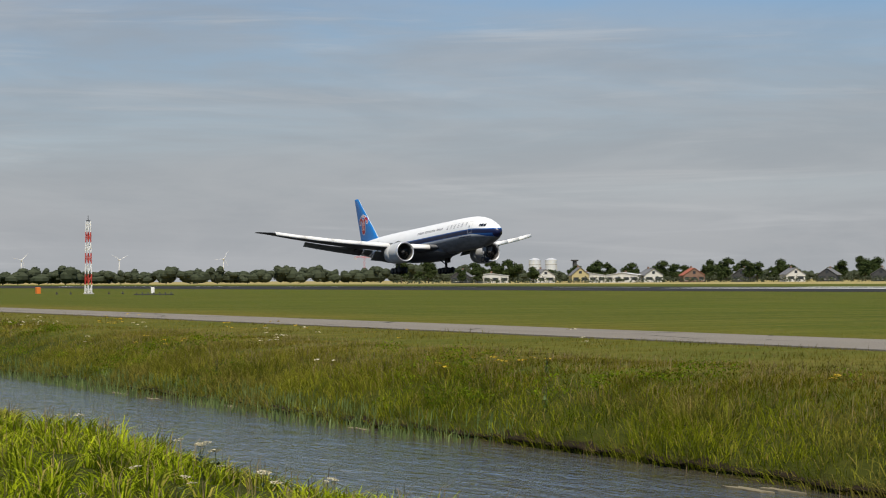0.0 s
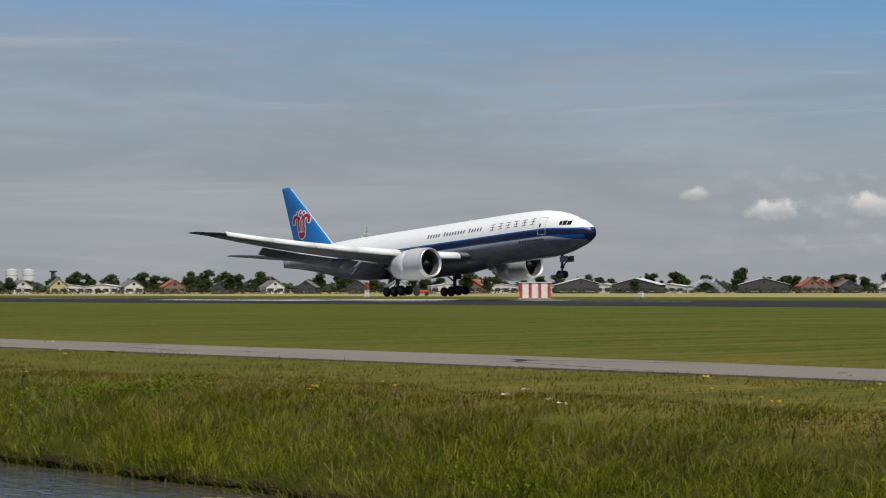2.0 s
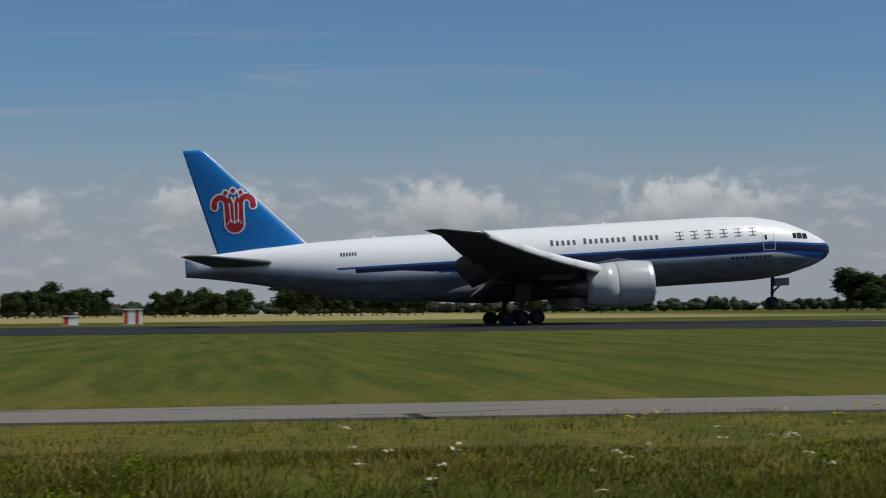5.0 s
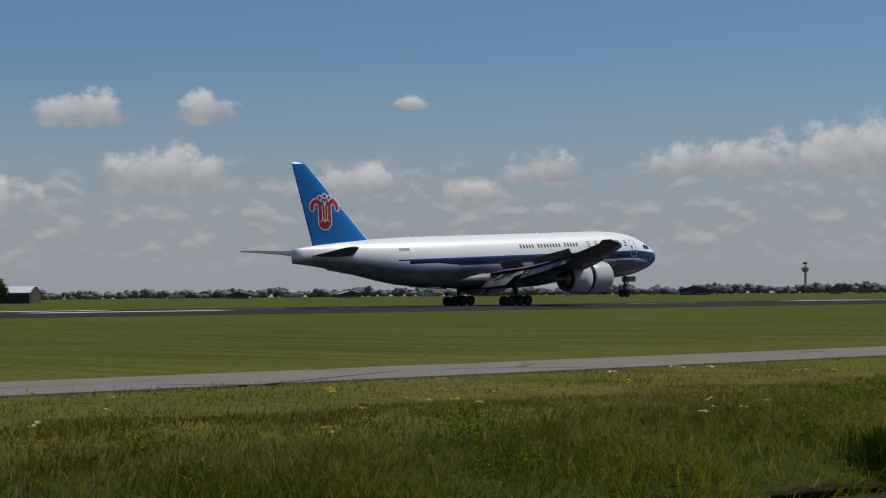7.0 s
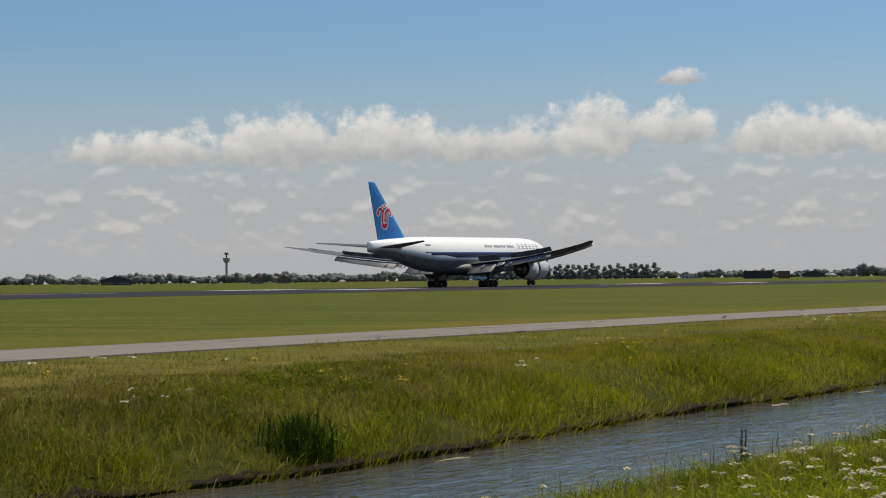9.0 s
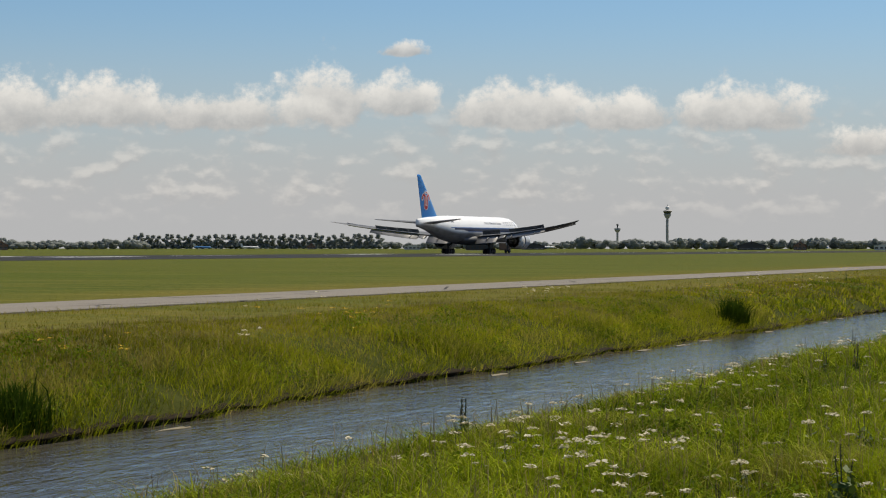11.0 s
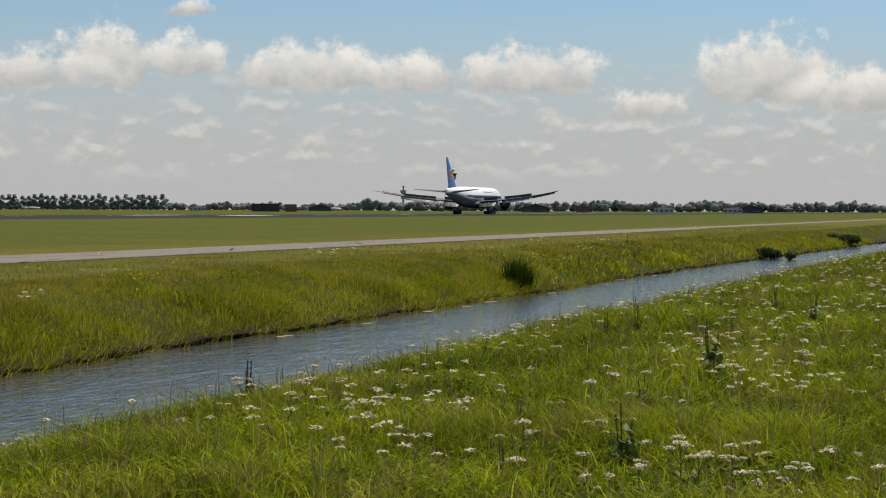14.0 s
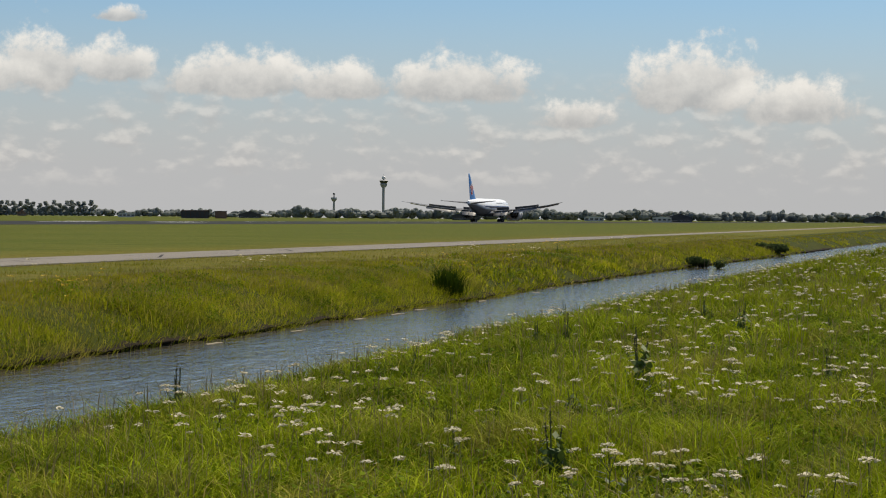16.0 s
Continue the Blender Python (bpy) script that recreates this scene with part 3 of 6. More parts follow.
def make_wing(plane, s):
    ys = [1.2, 3.0, 5.0, 7.5, 10.5, 14, 18, 22, 26, 29, 30.2, 31.0, 31.8, 32.35]
    bm = bmesh.new()
    rings = []
    for y in ys:
        c = te_s(y) - le_s(y)
        th = float(np.interp(y, [1, 10.5, 30, 32.4], [1.55, 1.0, 0.30, 0.06]))
        rings.append(foil(NOSE_X - le_s(y), NOSE_X - te_s(y), wing_z(y), th, s * y))
    loft(bm, rings)
    w = part("wing", bm, M_WING, plane, "swept wing in grey darkened for underside shade, bare metal leading edge", True)
    # slats: bare metal skin drooped ahead of the leading edge
    for y0, y1 in ((4.2, 8.6), (10.9, 15.66), (15.7, 20.26), (20.3, 24.86), (24.9, 30.0)):
        bm = bmesh.new()
        rings = []
        for y in (y0, (y0 + y1) / 2, y1):
            x = NOSE_X - le_s(y)
            k = float(np.interp(y, [4, 30], [0.84, 0.58]))
            z = wing_z(y)
            rings.append([(x + k * u, s * y, z + k * v) for u, v in ((-0.90, 0.52), (-0.30, 0.50), (0.20, 0.36), (0.52, 0.10), (0.68, -0.22), (0.66, -0.56), (0.54, -0.76), (0.30, -0.56), (-0.30, 0.10))])
        loft(bm, rings)
        part("slat", bm, M_EDGE, w, "bare metal leading edge slat, drooped", True)
    # flaps, lowered
    for y0, y1, ch, drop in ((3.4, 9.3, 3.1, 33), (9.9, 11.4, 2.5, 20), (11.8, 23.0, 2.1, 31)):
        bm = bmesh.new()
        rings = []
        for i in range(4):
            y = y0 + (y1 - y0) * i / 3
            c = ch * (1 - 0.28 * (y - y0) / (y1 - y0) if ch < 3 else 1)
            x, z = NOSE_X - te_s(y) + 0.5, wing_z(y) - 0.22
            ring = foil(0, -c, 0, 0.34, s * y, 7)
            a = radians(drop)
            rings.append([(x + px * math.cos(a) + pz * math.sin(a) * -1, py, z + px * math.sin(a) + pz * math.cos(a)) for px, py, pz in ring])
        loft(bm, rings)
        part("flap", bm, M_FLAP, w, "trailing edge flap lowered for landing", True)
    # flap track fairings
    for y in (6.6, 13.4, 20.2):
        bm = bmesh.new()
        x, z = NOSE_X - te_s(y), wing_z(y) - 0.45
        k = float(np.interp(y, [6, 23], [0.7, 0.42]))
        rings = []
        for u, r in ((2.9, 0.04), (2.2, 0.24), (0.8, 0.36), (-0.6, 0.36), (-2.0, 0.26), (-3.1, 0.04)):
            dz = -0.42 * max(0.0, -u - 0.2) * 0.55
            rings.append([(x + u * k, s * y + r * k * 0.7 * math.cos(t), z + dz + r * k * math.sin(t)) for t in (2 * math.pi * i / 10 for i in range(10))])
        loft(bm, rings)
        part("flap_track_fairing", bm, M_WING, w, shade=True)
    # dark tip and lamp
    bm = bmesh.new()
    loft(bm, [[(NOSE_X - le_s(y) + 0.02, s * y, wing_z(y) + 0.05), (NOSE_X - le_s(y) - 0.4, s * y, wing_z(y) + 0.10), (NOSE_X - le_s(y) - 0.4, s * y, wing_z(y) - 0.04), (NOSE_X - le_s(y) + 0.02, s * y, wing_z(y) - 0.04)] for y in (30.4, 31.3, 32.2)])
    part("wing_tip_lamp_cover", bm, M_GLASS, w)
    WINGS.append((w, s))
    return w


SPOILERS = []


def make_spoilers(plane, s):
    for y0, y1, ch in ((4.2, 6.69, 1.25), (6.72, 9.2, 1.25), (12.0, 14.49, 1.1), (14.52, 17.09, 1.05), (17.12, 19.69, 1.0), (19.72, 22.2, 0.95)):
        ends = [Vector((NOSE_X - te_s(y) + ch + 0.15, s * y, wing_z(y) + float(np.interp(y, [4, 22], [0.40, 0.24])))) for y in (y0, y1)]
        mid = (ends[0] + ends[1]) / 2
        axis = (ends[1] - ends[0]).normalized() * s
        bm = bmesh.new()
        loft(bm, [[p - mid + Vector(d) for d in ((0, 0, -0.035), (0, 0, 0.035), (-ch, 0, 0.02), (-ch, 0, -0.02))] for p in ends])
        box(bm, -ch * 0.7, -0.1, -0.05, 0.05, -0.12, -0.03)
        ob = part("spoiler", bm, M_SPOIL, plane, "spoiler panel on the upper wing")
        SPOILERS.append((ob, mid, axis, s))


SLEEVES = []


def lathe(bm, profile, n=40, axis_z=0.0):
    """Round skin about the x axis from (x, r) pairs."""
    vs = [[bm.verts.new((x, r * math.cos(2 * math.pi * i / n), axis_z + r * math.sin(2 * math.pi * i / n))) for i in range(n)] for x, r in profile]
    for a, b in zip(vs, vs[1:]):
        for i in range(n):
            bm.faces.new((a[i], a[(i + 1) % n], b[(i + 1) % n], b[i]))


def make_engine(plane, s):
    ex, ey, ez = 11.7, s * 9.9, 3.05
    bm = bmesh.new()
    lathe(bm, [(-0.35, 1.66), (-0.05, 1.76), (0.0, 1.86), (-0.1, 1.94), (-0.45, 2.02)])
    lip = part("intake_lip", bm, M_LIP, plane, "polished bare metal intake lip", True)
    bm = bmesh.new()
    lathe(bm, [(-0.45, 2.015), (-1.2, 2.09), (-2.2, 2.13), (-3.3, 2.12), (-3.42, 2.10), (-3.42, 1.9)])
    cowl = part("fan_cowl", bm, M_COWL, plane, "white rounded engine cowl", True)
    bm = bmesh.new()
    lathe(bm, [(-0.34, 1.655), (-1.6, 1.64), (-2.2, 1.66), (-3.4, 1.89)])
    part("intake_liner", bm, M_LINER, plane, "dark perforated lining of the intake", True).matrix_basis = pose(ex, ey, ez)
    bm = bmesh.new()
    lathe(bm, [(-3.44, 1.95), (-3.44, 2.115), (-4.6, 2.03), (-5.7, 1.84), (-6.3, 1.70), (-6.3, 1.66), (-5.2, 1.72), (-3.44, 1.95)])
    sleeve = part("reverser_sleeve", bm, M_COWL, plane, "translating thrust reverser sleeve", True)
    SLEEVES.append((sleeve, ex, ey, ez))
    # plain near-black ring paints the darkness inside the open reverser gap
    bm = bmesh.new()
    lathe(bm, [(-2.4, 1.9), (-3.4, 1.88), (-4.4, 1.80), (-5.0, 1.72)])
    part("cascade_vanes", bm, M_DARK, plane, shade=True).matrix_basis = pose(ex, ey, ez)
    bm = bmesh.new()
    lathe(bm, [(-3.0, 1.55), (-4.8, 1.42), (-6.6, 1.12), (-7.7, 0.90), (-7.7, 0.84), (-6.8, 0.5), (-8.4, 0.30), (-9.2, 0.03)])
    part("core_nozzle", bm, M_HOT, plane, "heat-stained metal core nozzle and plug", True).matrix_basis = pose(ex, ey, ez)
    # fan: spinner, blades, near-black disc painted for the unlit duct behind
    bm = bmesh.new()
    lathe(bm, [(-0.55, 0.02), (-0.75, 0.22), (-1.25, 0.48), (-1.35, 0.50)], 20)
    part("spinner", bm, M_DARK, plane, shade=True).matrix_basis = pose(ex, ey, ez)
    bm = bmesh.new()
    for i in range(22):
        a = 2 * math.pi * i / 22
        r0, r1 = 0.45, 1.63
        da = 0.13
        pts = [(-1.1, r0, a), (-1.45, r0, a + da * 2), (-1.75, r1, a + da + 0.16), (-1.25, r1, a + 0.12)]
        bm.faces.new([bm.verts.new((x, r * math.cos(t), r * math.sin(t))) for x, r, t in pts])
    part("fan", bm, M_HOT, plane, "dark curved fan blades").matrix_basis = pose(ex, ey, ez)
    bm = bmesh.new()
    lathe(bm, [(-2.0, 0.02), (-2.0, 1.72)], 30)
    part("dark_duct_disc", bm, M_DARK, plane).matrix_basis = pose(ex, ey, ez)
    for o in (lip, cowl, sleeve):
        o.matrix_basis = pose(ex, ey, ez)
    # pylon
    bm = bmesh.new()
    y = s * 9.9
    zt = wing_z(9.9)
    rings = []
    for x, zb, zu, h in ((ex - 1.6, ez + 2.02, ez + 2.10, 0.10), (ex - 3.0, ez + 1.9, ez + 2.42, 0.26), (ex - 5.2, ez + 1.3, zt + 0.35, 0.34), (ex - 7.5, ez + 0.7, zt + 0.15, 0.34), (ex - 10.5, zt - 0.9, zt - 0.2, 0.12)):
        rings.append([(x, y - h, zb), (x, y + h, zb), (x, y + h, zu - 0.1), (x, y, zu), (x, y - h, zu - 0.1)])
    loft(bm, rings)
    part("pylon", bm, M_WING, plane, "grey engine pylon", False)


def fin_half(x, z):
    """Half thickness of the fin."""
    t = (z - 8.2) / 10.2
    le = NOSE_X - (50.6 + 10.0 * t)
    te = NOSE_X - (59.75 + 2.75 * t)
    u = min(1.0, max(0.0, (le - x) / (le - te)))
    th = 0.95 - 0.62 * t
    return max(0.01, 5 * th * 0.5 * 2 * (0.2969 * math.sqrt(u) - 0.126 * u - 0.3516 * u * u + 0.2843 * u ** 3 - 0.1015 * u ** 4))


def make_tail(plane):
    bm = bmesh.new()
    rings = []
    for t in (-0.12, 0.0, 0.25, 0.5, 0.75, 0.97, 1.0):
        z = 8.2 + 10.2 * t
        le, te = NOSE_X - (50.6 + 10.0 * t + (0.25 if t == 1.0 else 0)), NOSE_X - (59.75 + 2.75 * t)
        us = [0.5 * (1 - math.cos(math.pi * i / 9)) for i in range(10)]
        a = [(le + (te - le) * u, -fin_half(le + (te - le) * u, z) * (0.6 if t == 1.0 else 1), z) for u in us]
        b = [(x, -y, z) for x, y, z in reversed(a[1:-1])]
        rings.append(a + b)
    loft(bm, rings)
    fin = part("tail_fin", bm, M_FIN, plane, "tall bright blue tail fin with red and white emblem", True)
    bm = bmesh.new()
    loft(bm, [[(NOSE_X - (50.6 + 10 * t) + 0.07, 0, 8.2 + 10.2 * t), (NOSE_X - (50.6 + 10 * t) - 0.18, -0.13 + 0.05 * t, 8.2 + 10.2 * t), (NOSE_X - (50.6 + 10 * t) - 0.18, 0.13 - 0.05 * t, 8.2 + 10.2 * t)] for t in (0.06, 0.5, 0.97)])
    part("fin_leading_edge", bm, M_EDGE, fin, "bare metal leading edge")
    # emblem: rounded red flower with curled arms, outlined in white
    def ribbon(bm, pts, width, side, lift):
        vs = []
        for i, (u, v) in enumerate(pts):
            a, b = pts[max(0, i - 1)], pts[min(len(pts) - 1, i + 1)]
            du, dv = b[0] - a[0], b[1] - a[1]
            ln = math.hypot(du, dv) or 1
            nx, nz = -dv / ln * width / 2, du / ln * width / 2
            vs.append([bm.verts.new((x, side * (fin_half(x, z) + lift), z)) for x, z in ((CX - (u + nx), CZ + v + nz), (CX - (u - nx), CZ + v - nz))])
        for a, b in zip(vs, vs[1:]):
            bm.faces.new((a[0], a[1], b[1], b[0]))

    def disc(bm, u, v, r, side, lift, squash=1.0):
        ps = [(CX - (u + r * math.cos(t)), CZ + v + r * squash * math.sin(t)) for t in (2 * math.pi * i / 20 for i in range(20))]
        bm.faces.new([bm.verts.new((x, side * (fin_half(x, z) + lift), z)) for x, z in ps])

    CX, CZ = NOSE_X - 57.95, 12.42
    arc = [(0.62 + 0.62 * (1 - math.cos(t)), 0.55 + 0.75 * math.sin(t)) for t in (math.pi * i / 10 for i in range(11))]
    arm = [(0.60, -1.0), (0.60, -0.2), (0.62, 0.5)] + arc + [(1.86, 0.35)]
    for side in (-1, 1):
        for name, mat, grow, lift in (("emblem_outline", M_WHITE, 0.34, 0.025), ("emblem", M_RED, 0.0, 0.045)):
            bm = bmesh.new()
            for k in (-1, 1):
                ribbon(bm, [(k * u, v) for u, v in arm], 0.50 + grow, side, lift)
                disc(bm, k * 1.84, 0.42, 0.27 + grow / 2, side, lift + 0.003)
                disc(bm, k * 0.72, 1.72, 0.20 + grow / 2, side, lift)
                ribbon(bm, [(k * 0.2, -1.0), (k * 0.2, 0.6), (k * 0.42, 1.25)], 0.26 + grow, side, lift + 0.002)
            disc(bm, 0, 1.9, 0.22 + grow / 2, side, lift)
            disc(bm, 0, -1.25, 0.86 + grow / 2, side, lift + 0.004)
            part(name, bm, mat, fin)
        bm = bmesh.new()
        for u in (-0.40, 0.0, 0.40):
            ribbon(bm, [(u * 0.8, -1.15), (u, -0.2), (u * 1.1, 0.75)], 0.10, side, 0.056)
        for k in (-1, 1):
            ribbon(bm, [(0, -1.25), (k * 0.36, -0.85), (k * 0.7, -1.3)], 0.09, side, 0.058)
        part("emblem_line", bm, M_WHITE, fin)
    for s in (-1, 1):
        bm = bmesh.new()
        rings = []
        for y in (0.3, 2.0, 5.0, 8.0, 10.2, 10.75):
            t = y / 10.75
            rings.append(foil(NOSE_X - (53.4 + 7.7 * t + (0.5 if t == 1 else 0)), NOSE_X - (60.2 + 2.9 * t), 7.05 + 0.085 * y, 0.72 - 0.5 * t, s * y, 8))
        loft(bm, rings)
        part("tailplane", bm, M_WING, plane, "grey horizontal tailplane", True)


def tyre(parent, x, y, z, r, w):
    bm = bmesh.new()
    n = 20
    prof = [(-w / 2, r * 0.55), (-w / 2, r * 0.86), (-w * 0.38, r * 0.97), (0, r), (w * 0.38, r * 0.97), (w / 2, r * 0.86), (w / 2, r * 0.55)]
    vs = [[bm.verts.new((x + q * math.cos(2 * math.pi * i / n), y + d, z + q * math.sin(2 * math.pi * i / n))) for i in range(n)] for d, q in prof]
    for a, b in zip(vs, vs[1:]):
        for i in range(n):
            bm.faces.new((a[i], a[(i + 1) % n], b[(i + 1) % n], b[i]))
    part("tyre", bm, M_TYRE, parent, shade=True)


GEARS = []


def make_gear(plane):
    for s in (-1, 1):
        y = s * 5.5
        bm = bmesh.new()
        rod(bm, (0, y, 0.75), (0.25, y, 4.9), 0.24, 0.30)
        rod(bm, (0, y, 0.75), (0.1, y, 2.2), 0.16)
        rod(bm, (-1.6, y, 0.72), (1.6, y, 0.72), 0.17)
        rod(bm, (0.1, y, 1.9), (2.6, y - s * 1.2, 4.0), 0.12)
        rod(bm, (0.1, y, 1.9), (-0.4, y - s * 2.6, 3.9), 0.12)
        rod(bm, (0.3, y, 2.1), (-1.3, y, 0.9), 0.07)
        for dx in (-1.45, 0.0, 1.45):
            rod(bm, (dx, y - 0.95, 0.66), (dx, y + 0.95, 0.66), 0.10)
            for d in (-0.70, 0.70):
                rod(bm, (dx, y + d - 0.24, 0.66), (dx, y + d + 0.24, 0.66), 0.34, n=14)
        g = part("main_landing_gear", bm, M_STEEL, plane, "six-wheeled main landing gear bogie")
        GEARS.append((g, 1.0))
        for dx in (-1.45, 0.0, 1.45):
            for d in (-0.70, 0.70):
                tyre(g, dx, y + d, 0.66, 0.66, 0.50)
        bm = bmesh.new()
        box(bm, -0.5, 0.9, y + s * 0.55, y + s * 0.62, 2.3, 3.9, 0.02)
        part("gear_door", bm, M_WING, g)
    bm = bmesh.new()
    x = 25.9
    rod(bm, (x, 0, 0.53), (x + 0.25, 0, 3.4), 0.14, 0.19)
    rod(bm, (x, 0, 1.4), (x + 1.7, 0, 2.8), 0.09)
    rod(bm, (x, -0.75, 0.53), (x, 0.75, 0.53), 0.09)
    rod(bm, (x + 0.1, -0.3, 1.5), (x + 0.1, 0.3, 1.5), 0.14)
    for d in (-0.48, 0.48):
        rod(bm, (x, d - 0.19, 0.53), (x, d + 0.19, 0.53), 0.28, n=14)
    g = part("nose_landing_gear", bm, M_STEEL, plane, "twin-wheel nose landing gear")
    GEARS.append((g, 0.5))
    for d in (-0.48, 0.48):
        tyre(g, x, d, 0.53, 0.53, 0.40)
    for s in (-1, 1):
        bm = bmesh.new()
        box(bm, x + 0.3, x + 1.7, s * 0.62 - 0.03, s * 0.62 + 0.03, 2.1, 2.85, 0.02)
        part("nose_gear_door", bm, M_HULL, g)


def hull_patch(bm, x0, x1, z0, z1, side, gap, nx=3, nz=3):
    """A piece of skin lying on the hull."""
    g = [[bm.verts.new((x0 + (x1 - x0) * i / nx, side * fuse_y(x0 + (x1 - x0) * i / nx, z0 + (z1 - z0) * j / nz, gap), z0 + (z1 - z0) * j / nz)) for j in range(nz + 1)] for i in range(nx + 1)]
    for i in range(nx):
        for j in range(nz):
            bm.faces.new((g[i][j], g[i + 1][j], g[i + 1][j + 1], g[i][j + 1]))


def make_markings(plane):
    for side in (-1, 1):
        # airline name as plain letter-sized bars
        x = NOSE_X - 28.0
        for word in (5, 8, 5):
            for i in range(word):
                h = 0.62 if i == 0 else 0.52
                bm = bmesh.new()
                hull_patch(bm, x, x + 0.27, 7.12, 7.06 + h, side, 0.02, 1, 2)
                part("letter_bar", bm, M_INK, plane)
                x += 0.545
            x += 0.52
        for i in range(6):
            bm = bmesh.new()
            x0 = NOSE_X - 15.7 + i * 1.46
            for k in range(3):
                hull_patch(bm, x0, x0 + 0.78, 6.97 + 0.36 * k, 7.03 + 0.36 * k, side, 0.02, 2, 1)
            hull_patch(bm, x0 + 0.38, x0 + 0.48, 6.95, 7.76, side, 0.024, 1, 2)
            part("name_sign", bm, M_INK, plane, "dark square lettering bars")
        bm = bmesh.new()
        for i in range(9):
            hull_patch(bm, NOSE_X - 10.4 + i * 0.47, NOSE_X - 10.4 + i * 0.47 + 0.36, 4.72, 4.98, side, 0.02, 1, 1)
        part("type_name", bm, M_INK, plane, "small dark lettering bars")
        bm = bmesh.new()
        for i in range(6):
            hull_patch(bm, NOSE_X - 48.2 + i * 0.27, NOSE_X - 48.2 + i * 0.27 + 0.17, 7.35, 7.68, side, 0.02, 1, 1)
        part("registration", bm, M_INK, plane, "small dark registration bars")
        # crew door outline
        bm = bmesh.new()
        x0, x1, z0, z1 = NOSE_X - 7.1, NOSE_X - 5.85, 5.45, 7.75
        for a in ((x0, x1, z0, z0 + 0.06), (x0, x1, z1 - 0.06, z1), (x0, x0 + 0.06, z0, z1), (x1 - 0.06, x1, z0, z1), (x0, x1, 6.28, 6.34)):
            hull_patch(bm, a[0], a[1], a[2], a[3], side, 0.022, 2, 5)
        part("door_surround", bm, M_COWL, plane, "light grey outline of the crew door")
        bm = bmesh.new()
        hull_patch(bm, x0 + 0.25, x0 + 0.48, 6.5, 6.95, side, 0.024, 1, 1)
        part("door_window", bm, M_GLASS, plane)
        # cockpit side windows
        for s0, s1, zl, zh in ((2.25, 2.78, 6.36, 6.90), (2.85, 3.38, 6.40, 6.98), (3.45, 3.85, 6.46, 6.98)):
            bm = bmesh.new()
            hull_patch(bm, NOSE_X - s1, NOSE_X - s0, zl, zh, side, 0.02, 3, 3)
            part("cockpit_window", bm, M_GLASS, plane, "dark cockpit window")
    for side in (-1, 1):
        bm = bmesh.new()
        ring = []
        for s in (1.55, 2.2):
            ry, rz, zc = fuse_at(s)
            z = 6.26 if s < 2 else 6.66
            y1 = fuse_y(NOSE_X - s, z, 0.02)
            ring.append([(NOSE_X - s + 0.02, side * 0.05, zc + rz * math.sqrt(max(0, 1 - (0.05 / ry) ** 2)) + 0.02), (NOSE_X - s + 0.02, side * 0.45 * y1 + side * 0.3, z + 0.12), (NOSE_X - s, side * y1, z)])
        vs = [[bm.verts.new(p) for p in r] for r in ring]
        for i in range(2):
            bm.faces.new((vs[0][i], vs[0][i + 1], vs[1][i + 1], vs[1][i]))
        part("windscreen", bm, M_GLASS, plane, "dark windscreen pane")
    for s, h in ((22.0, 0.45), (44.5, 0.5), (31.0, 0.25)):
        bm = bmesh.new()
        loft(bm, [[(NOSE_X - s + 0.3, -0.04, 8.7), (NOSE_X - s - 0.3, -0.04, 8.7), (NOSE_X - s - 0.3, 0.04, 8.7), (NOSE_X - s + 0.3, 0.04, 8.7)],
                  [(NOSE_X - s - 0.1, -0.02, 8.76 + h), (NOSE_X - s - 0.35, -0.02, 8.76 + h), (NOSE_X - s - 0.35, 0.02, 8.76 + h), (NOSE_X - s - 0.1, 0.02, 8.76 + h)]])
        part("antenna", bm, M_WHITE, plane)


def make_plane():
    plane = thing("cargo_aeroplane", "white twin-engined cargo jet with blue stripes and tail", "aeroplane")
    bm = bmesh.new()
    n = 44
    loft(bm, [[(NOSE_X - s, ry * math.cos(2 * math.pi * i / n), zc + rz * math.sin(2 * math.pi * i / n)) for i in range(n)] for s, ry, rz, zc in FUSE])
    part("fuselage", bm, M_HULL, plane, "white hull with navy and blue stripes, grey belly graded darker for shade", True)
    # belly fairing
    bm = bmesh.new()
    rings = []
    for s, w, lo, hi in ((17.5, 1.0, 3.0, 3.6), (20, 2.5, 2.35, 4.0), (24, 3.45, 2.0, 4.5), (30, 3.55, 1.95, 4.6), (35, 3.4, 2.05, 4.5), (38.5, 2.5, 2.4, 4.1), (41.5, 1.0, 2.85, 3.6)):
        rings.append([(NOSE_X - s, w * math.copysign(abs(math.cos(t)) ** 0.7, math.cos(t)), (lo + hi) / 2 + (hi - lo) / 2 * math.sin(t)) for t in (2 * math.pi * i / 24 for i in range(24))])
    loft(bm, rings)
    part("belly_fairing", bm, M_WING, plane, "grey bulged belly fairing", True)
    for s in (-1, 1):
        make_wing(plane, s)
        make_spoilers(plane, s)
        make_engine(plane, s)
    make_tail(plane)
    make_gear(plane)
    make_markings(plane)
    return plane


PLANE = make_plane()


# ---------------------------------------------------------------- trees, woods and buildings in the distance
def spot(bearing, dist, z=FIELD_Z):
    a = radians(bearing)
    return Vector((math.sin(a) * dist, math.cos(a) * dist, z))


